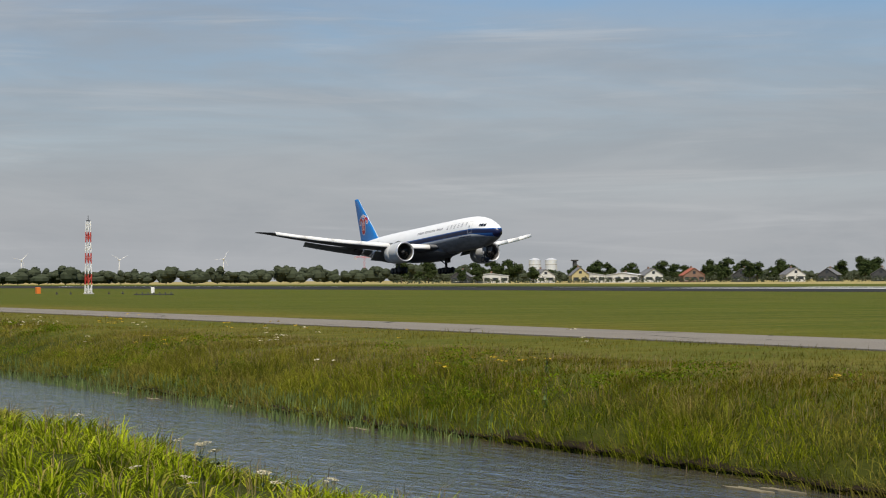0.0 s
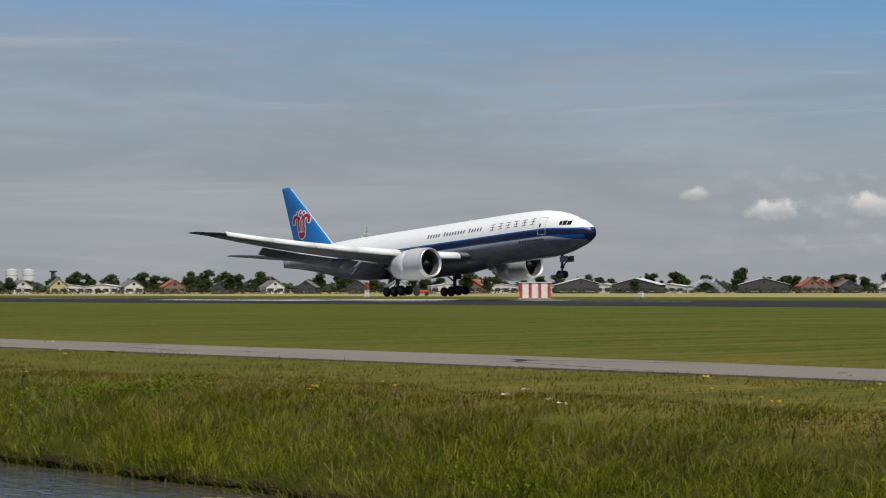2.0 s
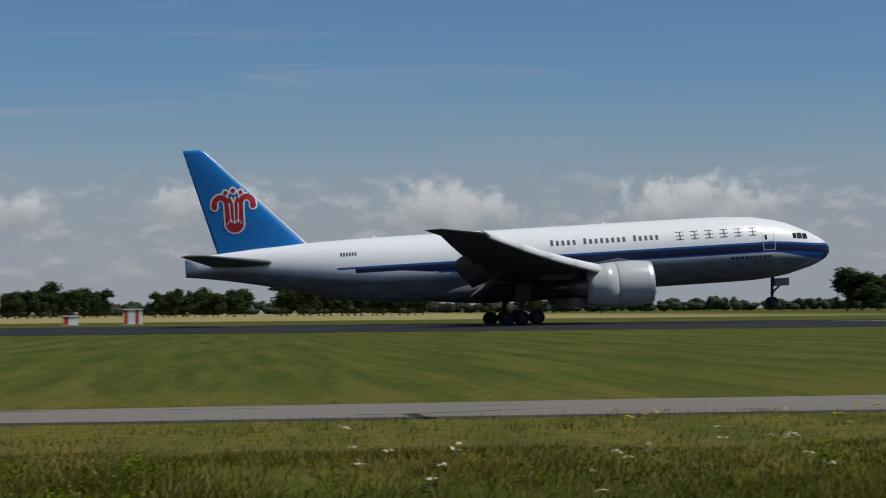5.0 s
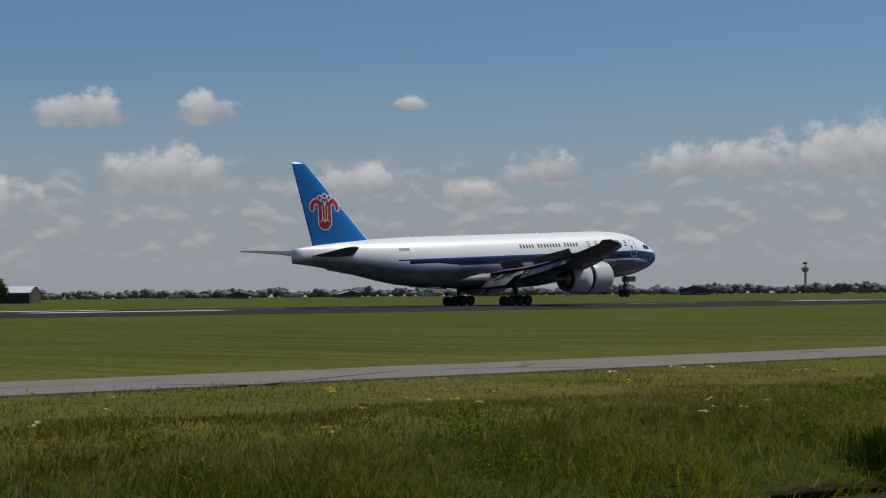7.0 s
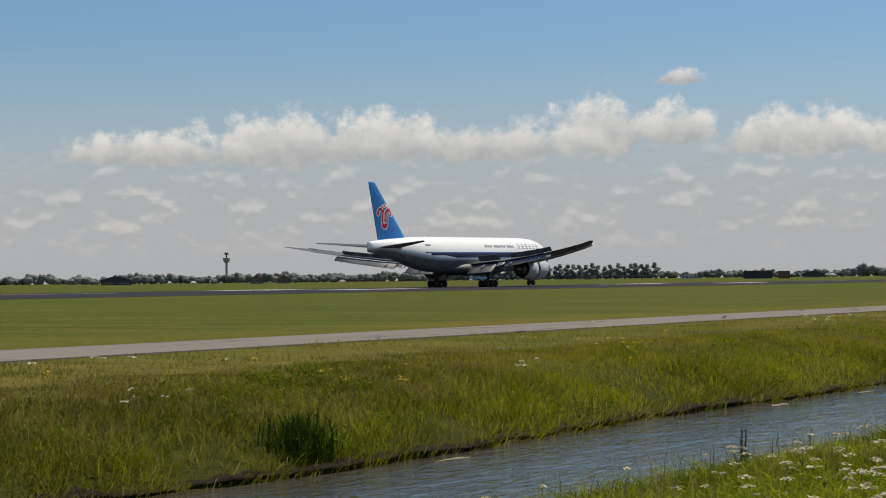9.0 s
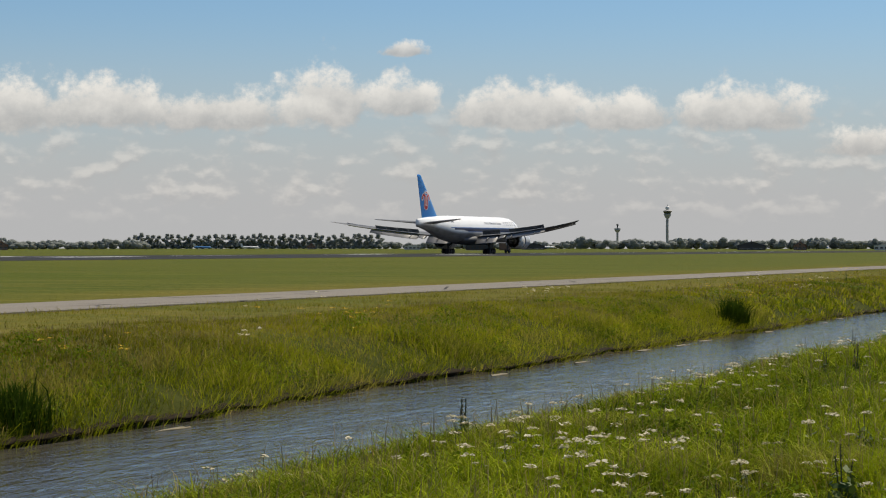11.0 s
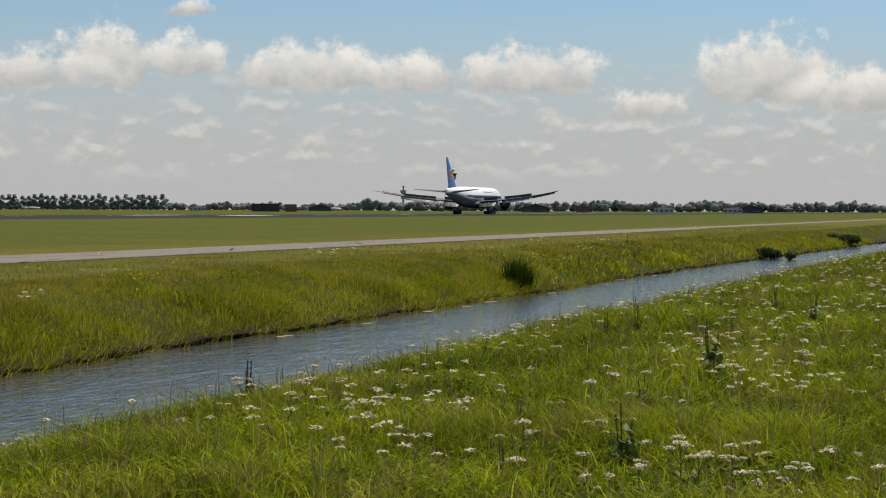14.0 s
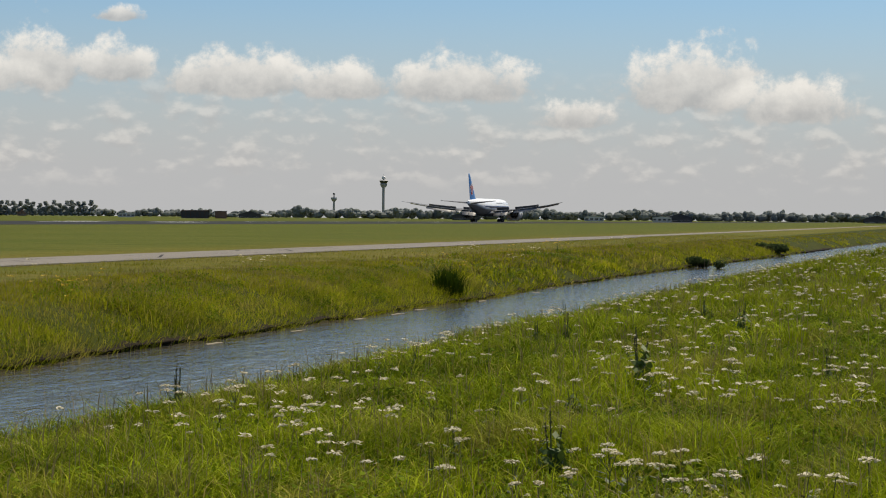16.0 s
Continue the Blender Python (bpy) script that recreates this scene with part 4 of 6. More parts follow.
M_BARK = worn("bark", (0.10, 0.075, 0.05), 0.9, amount=0.5, scale=2, relief=0.3)
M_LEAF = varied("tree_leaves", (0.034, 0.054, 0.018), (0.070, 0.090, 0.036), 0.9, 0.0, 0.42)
# distance haze is mixed into this pale grey-green leaf colour
M_LEAF_HAZED = varied("hazed_wood_leaves", (0.290, 0.315, 0.292), (0.330, 0.355, 0.330), 0.95, 0.0, 0.5)
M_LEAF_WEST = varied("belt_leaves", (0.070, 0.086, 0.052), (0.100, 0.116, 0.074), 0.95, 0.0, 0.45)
M_BRICK = worn("house_brick", (0.20, 0.12, 0.085), 0.85, amount=0.4, scale=1.2)
M_RENDER = worn("white_render", (0.58, 0.57, 0.54), 0.8, amount=0.3, scale=0.6)
M_TARRED = worn("tarred_boards", (0.045, 0.045, 0.048), 0.7, amount=0.4)
M_YELLOW = worn("ochre_boards", (0.46, 0.38, 0.19), 0.75, amount=0.3)
M_TILE_RED = worn("red_roof_tiles", (0.33, 0.10, 0.055), 0.8, amount=0.4, scale=1.0)
M_TILE_GREY = worn("grey_roof_tiles", (0.15, 0.15, 0.155), 0.75, amount=0.4, scale=1.0)
M_SHEET = worn("pale_roof_sheeting", (0.66, 0.67, 0.68), 0.5, amount=0.35, scale=0.5)
M_PANE = worn("window_pane", (0.03, 0.035, 0.045), 0.08, amount=0.1, spec=0.8)
M_CONCRETE = worn("concrete", (0.40, 0.39, 0.37), 0.85, amount=0.4, scale=0.4)
M_SILO = worn("silo_metal", (0.70, 0.71, 0.72), 0.35, 0.3, amount=0.3, scale=0.3)
M_SIGNRED = worn("signal_red", (0.48, 0.045, 0.030), 0.55, amount=0.35)
M_SIGNWHITE = worn("signal_white", (0.76, 0.75, 0.73), 0.55, amount=0.3)
M_ORANGE = worn("signal_orange", (0.70, 0.18, 0.02), 0.55, amount=0.3)
M_STEELBLUE = worn("far_blue_paint", (0.06, 0.22, 0.50), 0.4, amount=0.2)
M_RUST = worn("rusty_container", (0.075, 0.05, 0.04), 0.8, amount=0.5, scale=0.5)


def leaf_cloud(rng, centre, radii, n, size, flat=0.0):
    """Corners of n leaf quads in an uneven ellipsoid."""
    d = rng.normal(size=(n, 3))
    d /= np.linalg.norm(d, axis=1)[:, None]
    d *= (rng.random(n) ** 0.45)[:, None]
    c = np.asarray(centre) + d * np.asarray(radii)
    out = d / (np.linalg.norm(d, axis=1)[:, None] + 1e-9) + np.array((0, 0, 0.45)) + 0.38 * rng.normal(size=(n, 3))
    a = np.cross(out, rng.normal(size=(n, 3)))
    a /= np.linalg.norm(a, axis=1)[:, None] + 1e-9
    b = np.cross(a, out)
    b /= np.linalg.norm(b, axis=1)[:, None] + 1e-9
    s = size * (0.6 + 0.8 * rng.random(n))[:, None]
    a, b = a * s, b * s * 0.7
    return np.stack([c - a, c - b * 0.8, c + a, c + b * 0.8], axis=1).reshape(-1, 3)


def crown_core(c, r):
    """Corners of a closed faceted ellipsoid that keeps a crown from being seen through."""
    la = [math.pi * i / 5 for i in range(6)]
    lo = [2 * math.pi * j / 8 for j in range(9)]
    def at(a, b):
        return (c[0] + r[0] * math.sin(a) * math.cos(b), c[1] + r[1] * math.sin(a) * math.sin(b), c[2] + r[2] * math.cos(a))
    return np.array([at(*q) for i in range(5) for j in range(8) for q in ((la[i], lo[j]), (la[i + 1], lo[j]), (la[i + 1], lo[j + 1]), (la[i], lo[j + 1]))])


def make_tree(name, label, seed, tall, clumps, leaf, per, mat=M_LEAF):
    """A tree of its own height: trunk with limbs, crown of leaves."""
    rng = np.random.default_rng(seed)
    t = thing(name, label, "tree")
    bm = bmesh.new()
    rod(bm, (0, 0, -0.2), (0.05, 0, tall * 0.45), tall * 0.028, tall * 0.016, 8)
    rod(bm, (0.05, 0, tall * 0.45), (0, 0.1, tall * 0.8), tall * 0.016, tall * 0.006, 7)
    co = []
    for cx, cy, cz, r, rz in clumps(rng):
        rod(bm, (0, 0, min(tall * 0.6, cz * 0.6)), (cx * 0.8, cy * 0.8, cz), tall * 0.009, tall * 0.004, 5)
        co.append(leaf_cloud(rng, (cx, cy, cz), (r, r, rz), per, leaf))
        if name == "poplar_tree":
            co.append(crown_core((cx, cy, cz), (0.72 * r, 0.72 * r, 0.8 * rz)))
    part("trunk", bm, M_BARK, t, "brown bark trunk with limbs")
    co = np.concatenate(co)
    ob = quads_ob("crown", co, len(co) // 4, mat)
    ob.parent = t
    ob["label"] = "dark green leafy crown with gaps"
    return t


def round_clumps(tall, wide):
    def f(rng):
        out = []
        for i in range(18):
            a, q = rng.random() * 6.28, rng.random() ** 0.6
            z = tall * (0.30 + 0.56 * rng.random())
            w = wide * (1 - 0.6 * abs(z / tall - 0.55) / 0.45)
            out.append((math.cos(a) * q * w, math.sin(a) * q * w, z, tall * 0.17 * (0.7 + 0.6 * rng.random()), tall * 0.14))
        return out
    return f


def slim_clumps(tall, wide):
    def f(rng):
        return [(rng.normal() * wide * 0.3, rng.normal() * wide * 0.3, tall * (0.12 + 0.78 * i / 8), wide * (0.9 - 0.5 * abs(i / 8 - 0.4)), tall * 0.10) for i in range(9)]
    return f


def make_trees():
    protos = [make_tree("tree", "broad dark green tree in summer leaf beside the village", 11, 10.0, round_clumps(10, 3.4), 0.52, 75),
              make_tree("tree", "rounded dark green tree behind farm buildings", 12, 9.0, round_clumps(9, 3.1), 0.50, 75),
              make_tree("tree", "tall loose-crowned green tree on the field edge", 13, 12.0, round_clumps(12, 3.2), 0.55, 75),
              make_tree("poplar_tree", "slim upright poplar with haze-paled leaves", 14, 12.0, slim_clumps(12, 3.0), 0.52, 120, M_LEAF_HAZED)]
    rng = random.Random(5)
    spots = []
    for b in (-62.8, -62.0, -60.6, -60.1, -59.6, -57.0, -56.7, -56.0, -55.1, -54.4, -53.7, -53.2, -52.7, -52.3, -51.6, -51.3, -49.9, -49.3, -48.9):
        spots.append((b, 840 + rng.random() * 60, rng.choice((0, 0, 2)), 0.85 + rng.random() * 0.3))
    b = -48.4
    while b < -16:
        spots.append((b, 820 + rng.random() * 90, rng.choice((0, 1, 2)), 0.75 + rng.random() * 0.4))
        b += 0.45 + rng.random() * 0.75
    for i in range(46):
        spots.append((-62.5 + 34 * (i + rng.random()) / 46, 760 + rng.random() * 110, rng.choice((0, 1, 1)), 0.55 + rng.random() * 0.4))
    for i in range(9):
        spots.append((-15.0 + i * 0.36 + rng.random() * 0.1, 700, 2, 0.75 + rng.random() * 0.2))
    for lo, hi, d, n, k in ((-29, -16, 700, 40, 0.8), (-13, -7, 680, 20, 0.75), (-6.3, -3.3, 620, 15, 0.95), (-2.0, 0.7, 600, 15, 0.85), (1.6, 6.0, 600, 20, 1.0), (9, 13, 640, 8, 0.9), (18.3, 20.8, 610, 6, 1.35), (24.8, 28.2, 605, 20, 0.95), (20.6, 22.6, 575, 12, 0.95)):
        for i in range(n):
            spots.append((lo + (hi - lo) * (i + rng.random() * 0.7) / n, d + rng.random() * 30, rng.choice((0, 1, 2)), k * (0.85 + rng.random() * 0.3)))
    for i in range(41):
        spots.append((57.0 + 7.55 * i / 41 + rng.random() * 0.07, 2300, 3, 1.14 + rng.random() * 0.16))
    used = set()
    for b, d, k, s in spots:
        m = Matrix.Translation(spot(b, d)) @ Matrix.Rotation(rng.random() * 6.28, 4, "Z") @ Matrix.Diagonal((s, s, s * (0.92 + rng.random() * 0.16), 1))
        if k not in used:
            used.add(k)
            protos[k].matrix_basis = m
            protos[k]["group"] = "trees round the airfield"
        else:
            t = copy_thing(protos[k], m)
            t["group"] = "trees round the airfield"


def make_woods():
    rng = np.random.default_rng(21)
    # bearing from, to, distance, height, ragged
    rows = [(-78, -59.2, 960, 8.6, 0.35), (-59.2, -28, 930, 5.0, 0.4), (-28, 3, 760, 5.5, 0.4), (3, 29, 760, 5.5, 0.45), (29, 47.5, 1900, 10.0, 0.5), (47.4, 57.6, 1400, 7.6, 0.35),
            (57.0, 64.6, 2380, 10.5, 0.3), (64.6, 70.5, 1900, 8.0, 0.45), (70.4, 83.5, 1500, 8.8, 0.3), (83.5, 92, 1600, 9.0, 0.3), (92, 100, 1500, 8.0, 0.3)]
    for a0, a1, d, h, rag in rows:
        co = []
        b = a0
        while b < a1:
            wide = h * (0.36 + 0.34 * rng.random())
            tall = h * 1.3 * (1 - rag * rng.random()) * (0.82 + 0.18 * math.sin(b * 3.1) * math.sin(b * 1.3 + 1))
            p = spot(b, d + rng.random() * 25)
            for k in range(3):
                c = (p.x + 0.45 * wide * rng.normal(), p.y + 0.45 * wide * rng.normal(), tall * (0.40, 0.62, 0.74)[k])
                r = (wide * (0.95, 0.75, 0.55)[k], wide * (0.95, 0.75, 0.55)[k], tall * (0.40, 0.30, 0.25)[k])
                co.append(crown_core(c, [0.88 * v for v in r]))
                co.append(leaf_cloud(rng, c, r, 40, h * 0.085))
            b += math.degrees(wide * (0.50 + 0.45 * rng.random()) / d)
        co = np.concatenate(co)
        # belts beyond 1200 m take the leaf colour with haze painted in
        ob = quads_ob("far_wood", co, len(co) // 4, M_LEAF_HAZED if d > 1200 else M_LEAF_WEST)
        tagged(ob, "belt of woodland along the horizon, leaf colour haze-paled when far", "wood", kind="stuff")
    # hedge foot below the village trees
    co = []
    for i in range(430):
        b = -63 + 62 * (i + rng.random()) / 430
        p = spot(b, 775 + rng.random() * 12)
        co.append(leaf_cloud(rng, (p.x, p.y, 0.9), (2.0, 2.0, 1.0 + 1.4 * rng.random()), 36, 0.42))
    co = np.concatenate(co)
    tagged(quads_ob("hedge", co, len(co) // 4, M_LEAF_WEST), "low dark green hedge in front of the houses", "hedge", kind="stuff")


def gable_house(name, label, w, d, eave, ridge, wall, roof, panes, seed):
    h = thing(name, label, "house")
    bm = bmesh.new()
    pts = [(-w / 2, 0), (w / 2, 0), (w / 2, eave), (0, ridge), (-w / 2, eave)]
    loft(bm, [[(x, y, z) for x, z in pts] for y in (-d / 2, d / 2)])
    part("wall", bm, wall, h)
    for s in (-1, 1):
        bm = bmesh.new()
        n = Vector((s * (ridge - eave), 0, w / 2)).normalized() * 0.14
        a, b = Vector((0, 0, ridge)), Vector((s * (w / 2 + 0.35), 0, eave - 0.35 * (ridge - eave) / (w / 2)))
        loft(bm, [[(p.x, y, p.z) for p in (a, b, b + n, a + n)] for y in (-d / 2 - 0.3, d / 2 + 0.3)])
        part("roof", bm, roof, h)
    for i in range(panes):
        x = -w / 2 + w * (i + 0.5) / panes
        win = bmesh.new()
        box(win, x - w * 0.16 / panes * 2, x + w * 0.16 / panes * 2, -d / 2 - 0.03, -d / 2 + 0.05, 0.9, min(2.2, eave - 0.1))
        wo = part("window", win, M_PANE, h)
        fr = bmesh.new()
        box(fr, x - w * 0.2 / panes * 2, x + w * 0.2 / panes * 2, -d / 2 - 0.06, -d / 2 + 0.02, 0.78, 0.9)
        part("sill", fr, M_SIGNWHITE, wo)
    if ridge - eave > 2:
        win = bmesh.new()
        box(win, -0.6, 0.6, -d / 2 - 0.03, -d / 2 + 0.05, eave + 0.5, eave + 1.6)
        part("window", win, M_PANE, h)
    bm = bmesh.new()
    box(bm, -0.35, 0.35, d * 0.2, d * 0.2 + 0.6, ridge - 0.5, ridge + 0.9)
    part("chimney", bm, M_BRICK, h)
    return h


def make_village():
    kinds = [gable_house("house", "white rendered house with a grey tiled gable roof", 8, 10, 3.0, 5.6, M_RENDER, M_TILE_GREY, 2, 1),
             gable_house("house", "dark boarded house with white trim and grey roof", 8, 9, 2.8, 5.4, M_TARRED, M_TILE_GREY, 2, 2),
             gable_house("house", "brick house with a red tiled roof", 9, 9, 2.9, 5.8, M_BRICK, M_TILE_RED, 3, 3),
             gable_house("bungalow", "low white building with a pale sheeted roof", 14, 9, 3.0, 4.0, M_RENDER, M_SHEET, 4, 4),
             gable_house("barn", "long shed with pale sheeting roof and dark walls", 20, 12, 3.6, 6.2, M_TARRED, M_SHEET, 2, 5),
             gable_house("house", "ochre boarded house with a grey roof", 7, 9, 3.2, 6.2, M_YELLOW, M_TILE_GREY, 2, 6)]
    rng = random.Random(9)
    rows = []
    b = -61.0
    while b < -29:
        k = rng.choice((0, 0, 1, 1, 3, 3, 2)) if b < -44 else rng.choice((0, 1, 2, 2, 3, 4))
        rows.append((b, 790 + rng.random() * 25, k, rng.random() * 40 - 20))
        b += 0.7 + rng.random() * 0.9
    rows += [(-57.54, 785, 5, 8), (-35.15, 800, 2, 10), (-34.55, 805, 2, -8), (-28.1, 800, 4, 4), (-26.3, 820, 3, 0), (-24.0, 810, 3, 12), (-21.5, 815, 2, 0), (-19.4, 800, 3, 0),
             (-10.2, 720, 4, 0), (-8.2, 720, 2, 0), (33.2, 1700, 3, 0), (35.0, 1750, 4, 0), (36.6, 1700, 3, 0), (38.3, 1800, 4, 10), (40.6, 1700, 3, 0), (42.4, 1750, 4, 0), (44.9, 1700, 3, 5),
             (48.5, 1300, 4, 0), (52.6, 1300, 2, 0), (53.4, 1300, 2, 0), (62.4, 2100, 2, 0), (56.9, 2100, 2, 0), (65.4, 1700, 3, 0), (69.0, 1750, 4, 0), (75.4, 1400, 4, 0), (76.8, 1400, 2, 0), (81.2, 1450, 3, 0), (81.7, 1460, 4, 0), (87.4, 1500, 4, 0), (79.2, 1400, 3, 0)]
    used = set()
    for b, d, k, turn in rows:
        m = Matrix.Translation(spot(b, d)) @ Matrix.Rotation(radians(-b + turn), 4, "Z")
        if k in used:
            h = copy_thing(kinds[k], m)
        else:
            used.add(k)
            h = kinds[k]
            h.matrix_basis = m
        h["group"] = "houses of the village"
    # farm sheds near the field
    def shed(name, label, bearing, dist, w, d, eave, ridge, wall, roof, turn):
        h = gable_house(name, label, w, d, eave, ridge, wall, roof, 2, 1)
        h.matrix_basis = Matrix.Translation(spot(bearing, dist)) @ Matrix.Rotation(radians(-bearing + turn), 4, "Z")
    shed("farm_shed", "pale yellow gabled farm shed with a grey sheet roof", -15.7, 560, 11, 20, 3.0, 5.2, M_YELLOW, M_SHEET, 6)
    shed("farm_shed", "low dark farm shed with a grey roof", -16.9, 575, 9, 16, 3.0, 4.4, M_TARRED, M_TILE_GREY, 80)
    shed("farm_shed", "grey boarded farm shed with a pale roof", -14.6, 575, 9, 14, 2.8, 4.6, M_TARRED, M_SHEET, 80)
    # round-roofed hangars
    for b, d, w, hgt, label in ((24.0, 590, 21, 6.3, "dark hangar with a white curved roof between trees"), (28.6, 640, 12, 5.4, "small dark hangar with a white curved roof")):
        h = thing("hangar", label, "hangar")
        bm = bmesh.new()
        arc = [(-w / 2 + w * i / 12, hgt * 0.62 + hgt * 0.38 * math.sin(math.pi * i / 12)) for i in range(13)]
        loft(bm, [[(-w / 2, y, 0)] + [(x, y, z - 0.1) for x, z in arc] + [(w / 2, y, 0)] for y in (-w * 0.52, w * 0.52)])
        part("wall", bm, M_TARRED, h)
        bm = bmesh.new()
        loft(bm, [[(x, y, z + 0.12) for x, z in arc] + [(x, y, z - 0.04) for x, z in reversed(arc)] for y in (-w * 0.54, w * 0.54)])
        part("roof", bm, M_SHEET, h, "white curved sheeting roof")
        bm = bmesh.new()
        box(bm, -w * 0.3, w * 0.3, -w * 0.53, -w * 0.5, 0, hgt * 0.55)
        part("door", bm, M_RUST, h)
        h.matrix_basis = Matrix.Translation(spot(b, d)) @ Matrix.Rotation(radians(-b + 72), 4, "Z")


def make_masts():
    def lattice(name, label, bearing, dist, high, half, segs, first_white):
        t = thing(name, label, "mast", at=Matrix.Translation(spot(bearing, dist)) @ Matrix.Rotation(radians(25), 4, "Z"))
        for i in range(segs):
            z0, z1 = high * i / segs, high * (i + 1) / segs
            k0, k1 = half * (1 - 0.35 * i / segs), half * (1 - 0.35 * (i + 1) / segs)
            bm = bmesh.new()
            c0 = [(-k0, -k0), (k0, -k0), (k0, k0), (-k0, k0)]
            c1 = [(-k1, -k1), (k1, -k1), (k1, k1), (-k1, k1)]
            for j in range(4):
                rod(bm, (*c0[j], z0), (*c1[j], z1), half * 0.22, n=6)
                for a, b in ((z0, z1), ((z0 + z1) / 2, (z0 + z1) / 2)):
                    rod(bm, (*c0[j], a), (*c1[(j + 1) % 4], b), half * 0.13, n=5)
            part("mast_section", bm, M_SIGNWHITE if (i + first_white) % 2 else M_SIGNRED, t, "white painted section" if (i + first_white) % 2 else "red painted section")
        bm = bmesh.new()
        rod(bm, (0, 0, high), (0, 0, high * 1.08), half * 0.12, n=6)
        box(bm, -half * 0.6, half * 0.6, -half * 0.6, half * 0.6, high, high + half * 0.4)
        part("mast_top", bm, M_STEEL, t)
        bm = bmesh.new()
        box(bm, -half * 1.6, half * 1.6, -half * 1.6, half * 1.6, -0.1, 0.25, 0.03)
        part("footing", bm, M_CONCRETE, t)
        return t
    lattice("approach_mast", "red and white lattice mast standing in the grass", -71.99, 212, 8.0, 0.26, 7, 1)
    lattice("glide_path_mast", "slim red and white antenna mast beyond the runway", -48.49, 400, 13.4, 0.30, 9, 1)
    for i, (dz) in enumerate((6.0, 9.5, 12.8)):
        bm = bmesh.new()
        p = spot(-48.49, 399.4)
        t = thing("antenna_panel", "small white antenna panel on the slim mast", "antenna", "mast antenna panels")
        box(bm, p.x - 0.9, p.x + 0.9, p.y - 0.12, p.y + 0.12, dz - 0.22, dz + 0.22, 0.03)
        part("panel", bm, M_SIGNWHITE, t)
    def striped(name, label, bearing, dist, w, d, h, n):
        t = thing(name, label, "shelter", at=Matrix.Translation(spot(bearing, dist)) @ Matrix.Rotation(radians(-bearing), 4, "Z"))
        for i in range(n):
            bm = bmesh.new()
            x0 = -w / 2 + w * i / n
            box(bm, x0, x0 + w / n, -d / 2, d / 2, 0.12, h, 0.015)
            part("panel", bm, M_SIGNRED if i % 3 == 0 else M_SIGNWHITE, t)
        bm = bmesh.new()
        box(bm, -w / 2 - 0.1, w / 2 + 0.1, -d / 2 - 0.1, d / 2 + 0.1, h, h + 0.12, 0.02)
        part("roof", bm, M_SHEET, t)
        bm = bmesh.new()
        box(bm, -w / 2 - 0.2, w / 2 + 0.2, -d / 2 - 0.2, d / 2 + 0.2, -0.1, 0.115)
        part("footing", bm, M_CONCRETE, t)
    striped("equipment_shelter", "red and white striped equipment shelter beside the runway", -43.5, 322, 5.2, 3.0, 2.6, 10)
    striped("equipment_cabinet", "small faded red and white cabinet beside the runway", -4.44, 236, 1.7, 1.2, 1.1, 3)
    striped("equipment_cabinet", "red and white striped cabinet beside the runway", -2.64, 240, 2.2, 1.5, 1.85, 5)
    # marker post, dome hut, orange box, low light bars
    t = thing("marker_cabinet", "small white cabinet on a pole at the runway edge", "cabinet", at=Matrix.Translation(spot(-40.37, 259)))
    bm = bmesh.new()
    rod(bm, (0, 0, 0), (0, 0, 0.5), 0.06, n=8)
    part("pole", bm, M_STEEL, t)
    bm = bmesh.new()
    box(bm, -0.35, 0.35, -0.2, 0.2, 0.45, 1.05, 0.04)
    part("box", bm, M_SIGNWHITE, t)
    t = thing("hose_reel", "large round irrigation hose reel on a field trailer", "reel", at=Matrix.Translation(spot(-47.5, 470)) @ Matrix.Rotation(radians(47), 4, "Z"))
    bm = bmesh.new()
    rod(bm, (0, -0.8, 1.5), (0, 0.8, 1.5), 0.9, n=20)
    for y in (-0.8, 0.8):
        rod(bm, (0, y - 0.05, 1.5), (0, y + 0.05, 1.5), 1.45, n=24)
    part("drum", bm, M_CONCRETE, t)
    bm = bmesh.new()
    box(bm, -1.9, 2.2, -0.6, 0.6, 0.35, 0.6, 0.04)
    for x in (-1.1, 1.1):
        rod(bm, (x, -0.9, 0.4), (x, 0.9, 0.4), 0.4, n=14)
    part("chassis", bm, M_TARRED, t)
    t = thing("tractor", "small red tractor standing on the field edge", "tractor", at=Matrix.Translation(spot(-46.9, 470)) @ Matrix.Rotation(radians(47), 4, "Z"))
    bm = bmesh.new()
    box(bm, -0.2, 2.0, -0.45, 0.45, 0.7, 1.45, 0.1)
    part("bonnet", bm, M_SIGNRED, t)
    bm = bmesh.new()
    box(bm, -1.4, -0.2, -0.7, 0.7, 0.9, 2.6, 0.1)
    part("cab", bm, M_PANE, t)
    for x, r in ((-0.9, 0.85), (1.5, 0.5)):
        for y in (-0.8, 0.8):
            bm = bmesh.new()
            rod(bm, (x, y - 0.2, r), (x, y + 0.2, r), r, n=16)
            part("wheel", bm, M_TYRE, t)
    t = thing("orange_marker", "orange box marker in the grass", "marker", at=Matrix.Translation(spot(-73.43, 225)))
    bm = bmesh.new()
    box(bm, -0.3, 0.3, -0.25, 0.25, 0.05, 0.85, 0.05)
    part("box", bm, M_ORANGE, t)
    bm = bmesh.new()
    box(bm, -0.4, 0.4, -0.35, 0.35, -0.05, 0.05)
    part("footing", bm, M_CONCRETE, t)
    for b, d in ((-70.1, 186), (-72.9, 205), (-72.5, 205), (-71.4, 205), (-71.0, 205)):
        wide = 1.9 if b > -70.5 else 0.12
        t = thing("approach_light_bar", "low dark approach light bar standing in the grass", "light bar", "approach lights", at=Matrix.Translation(spot(b, d)) @ Matrix.Rotation(radians(-b), 4, "Z"))
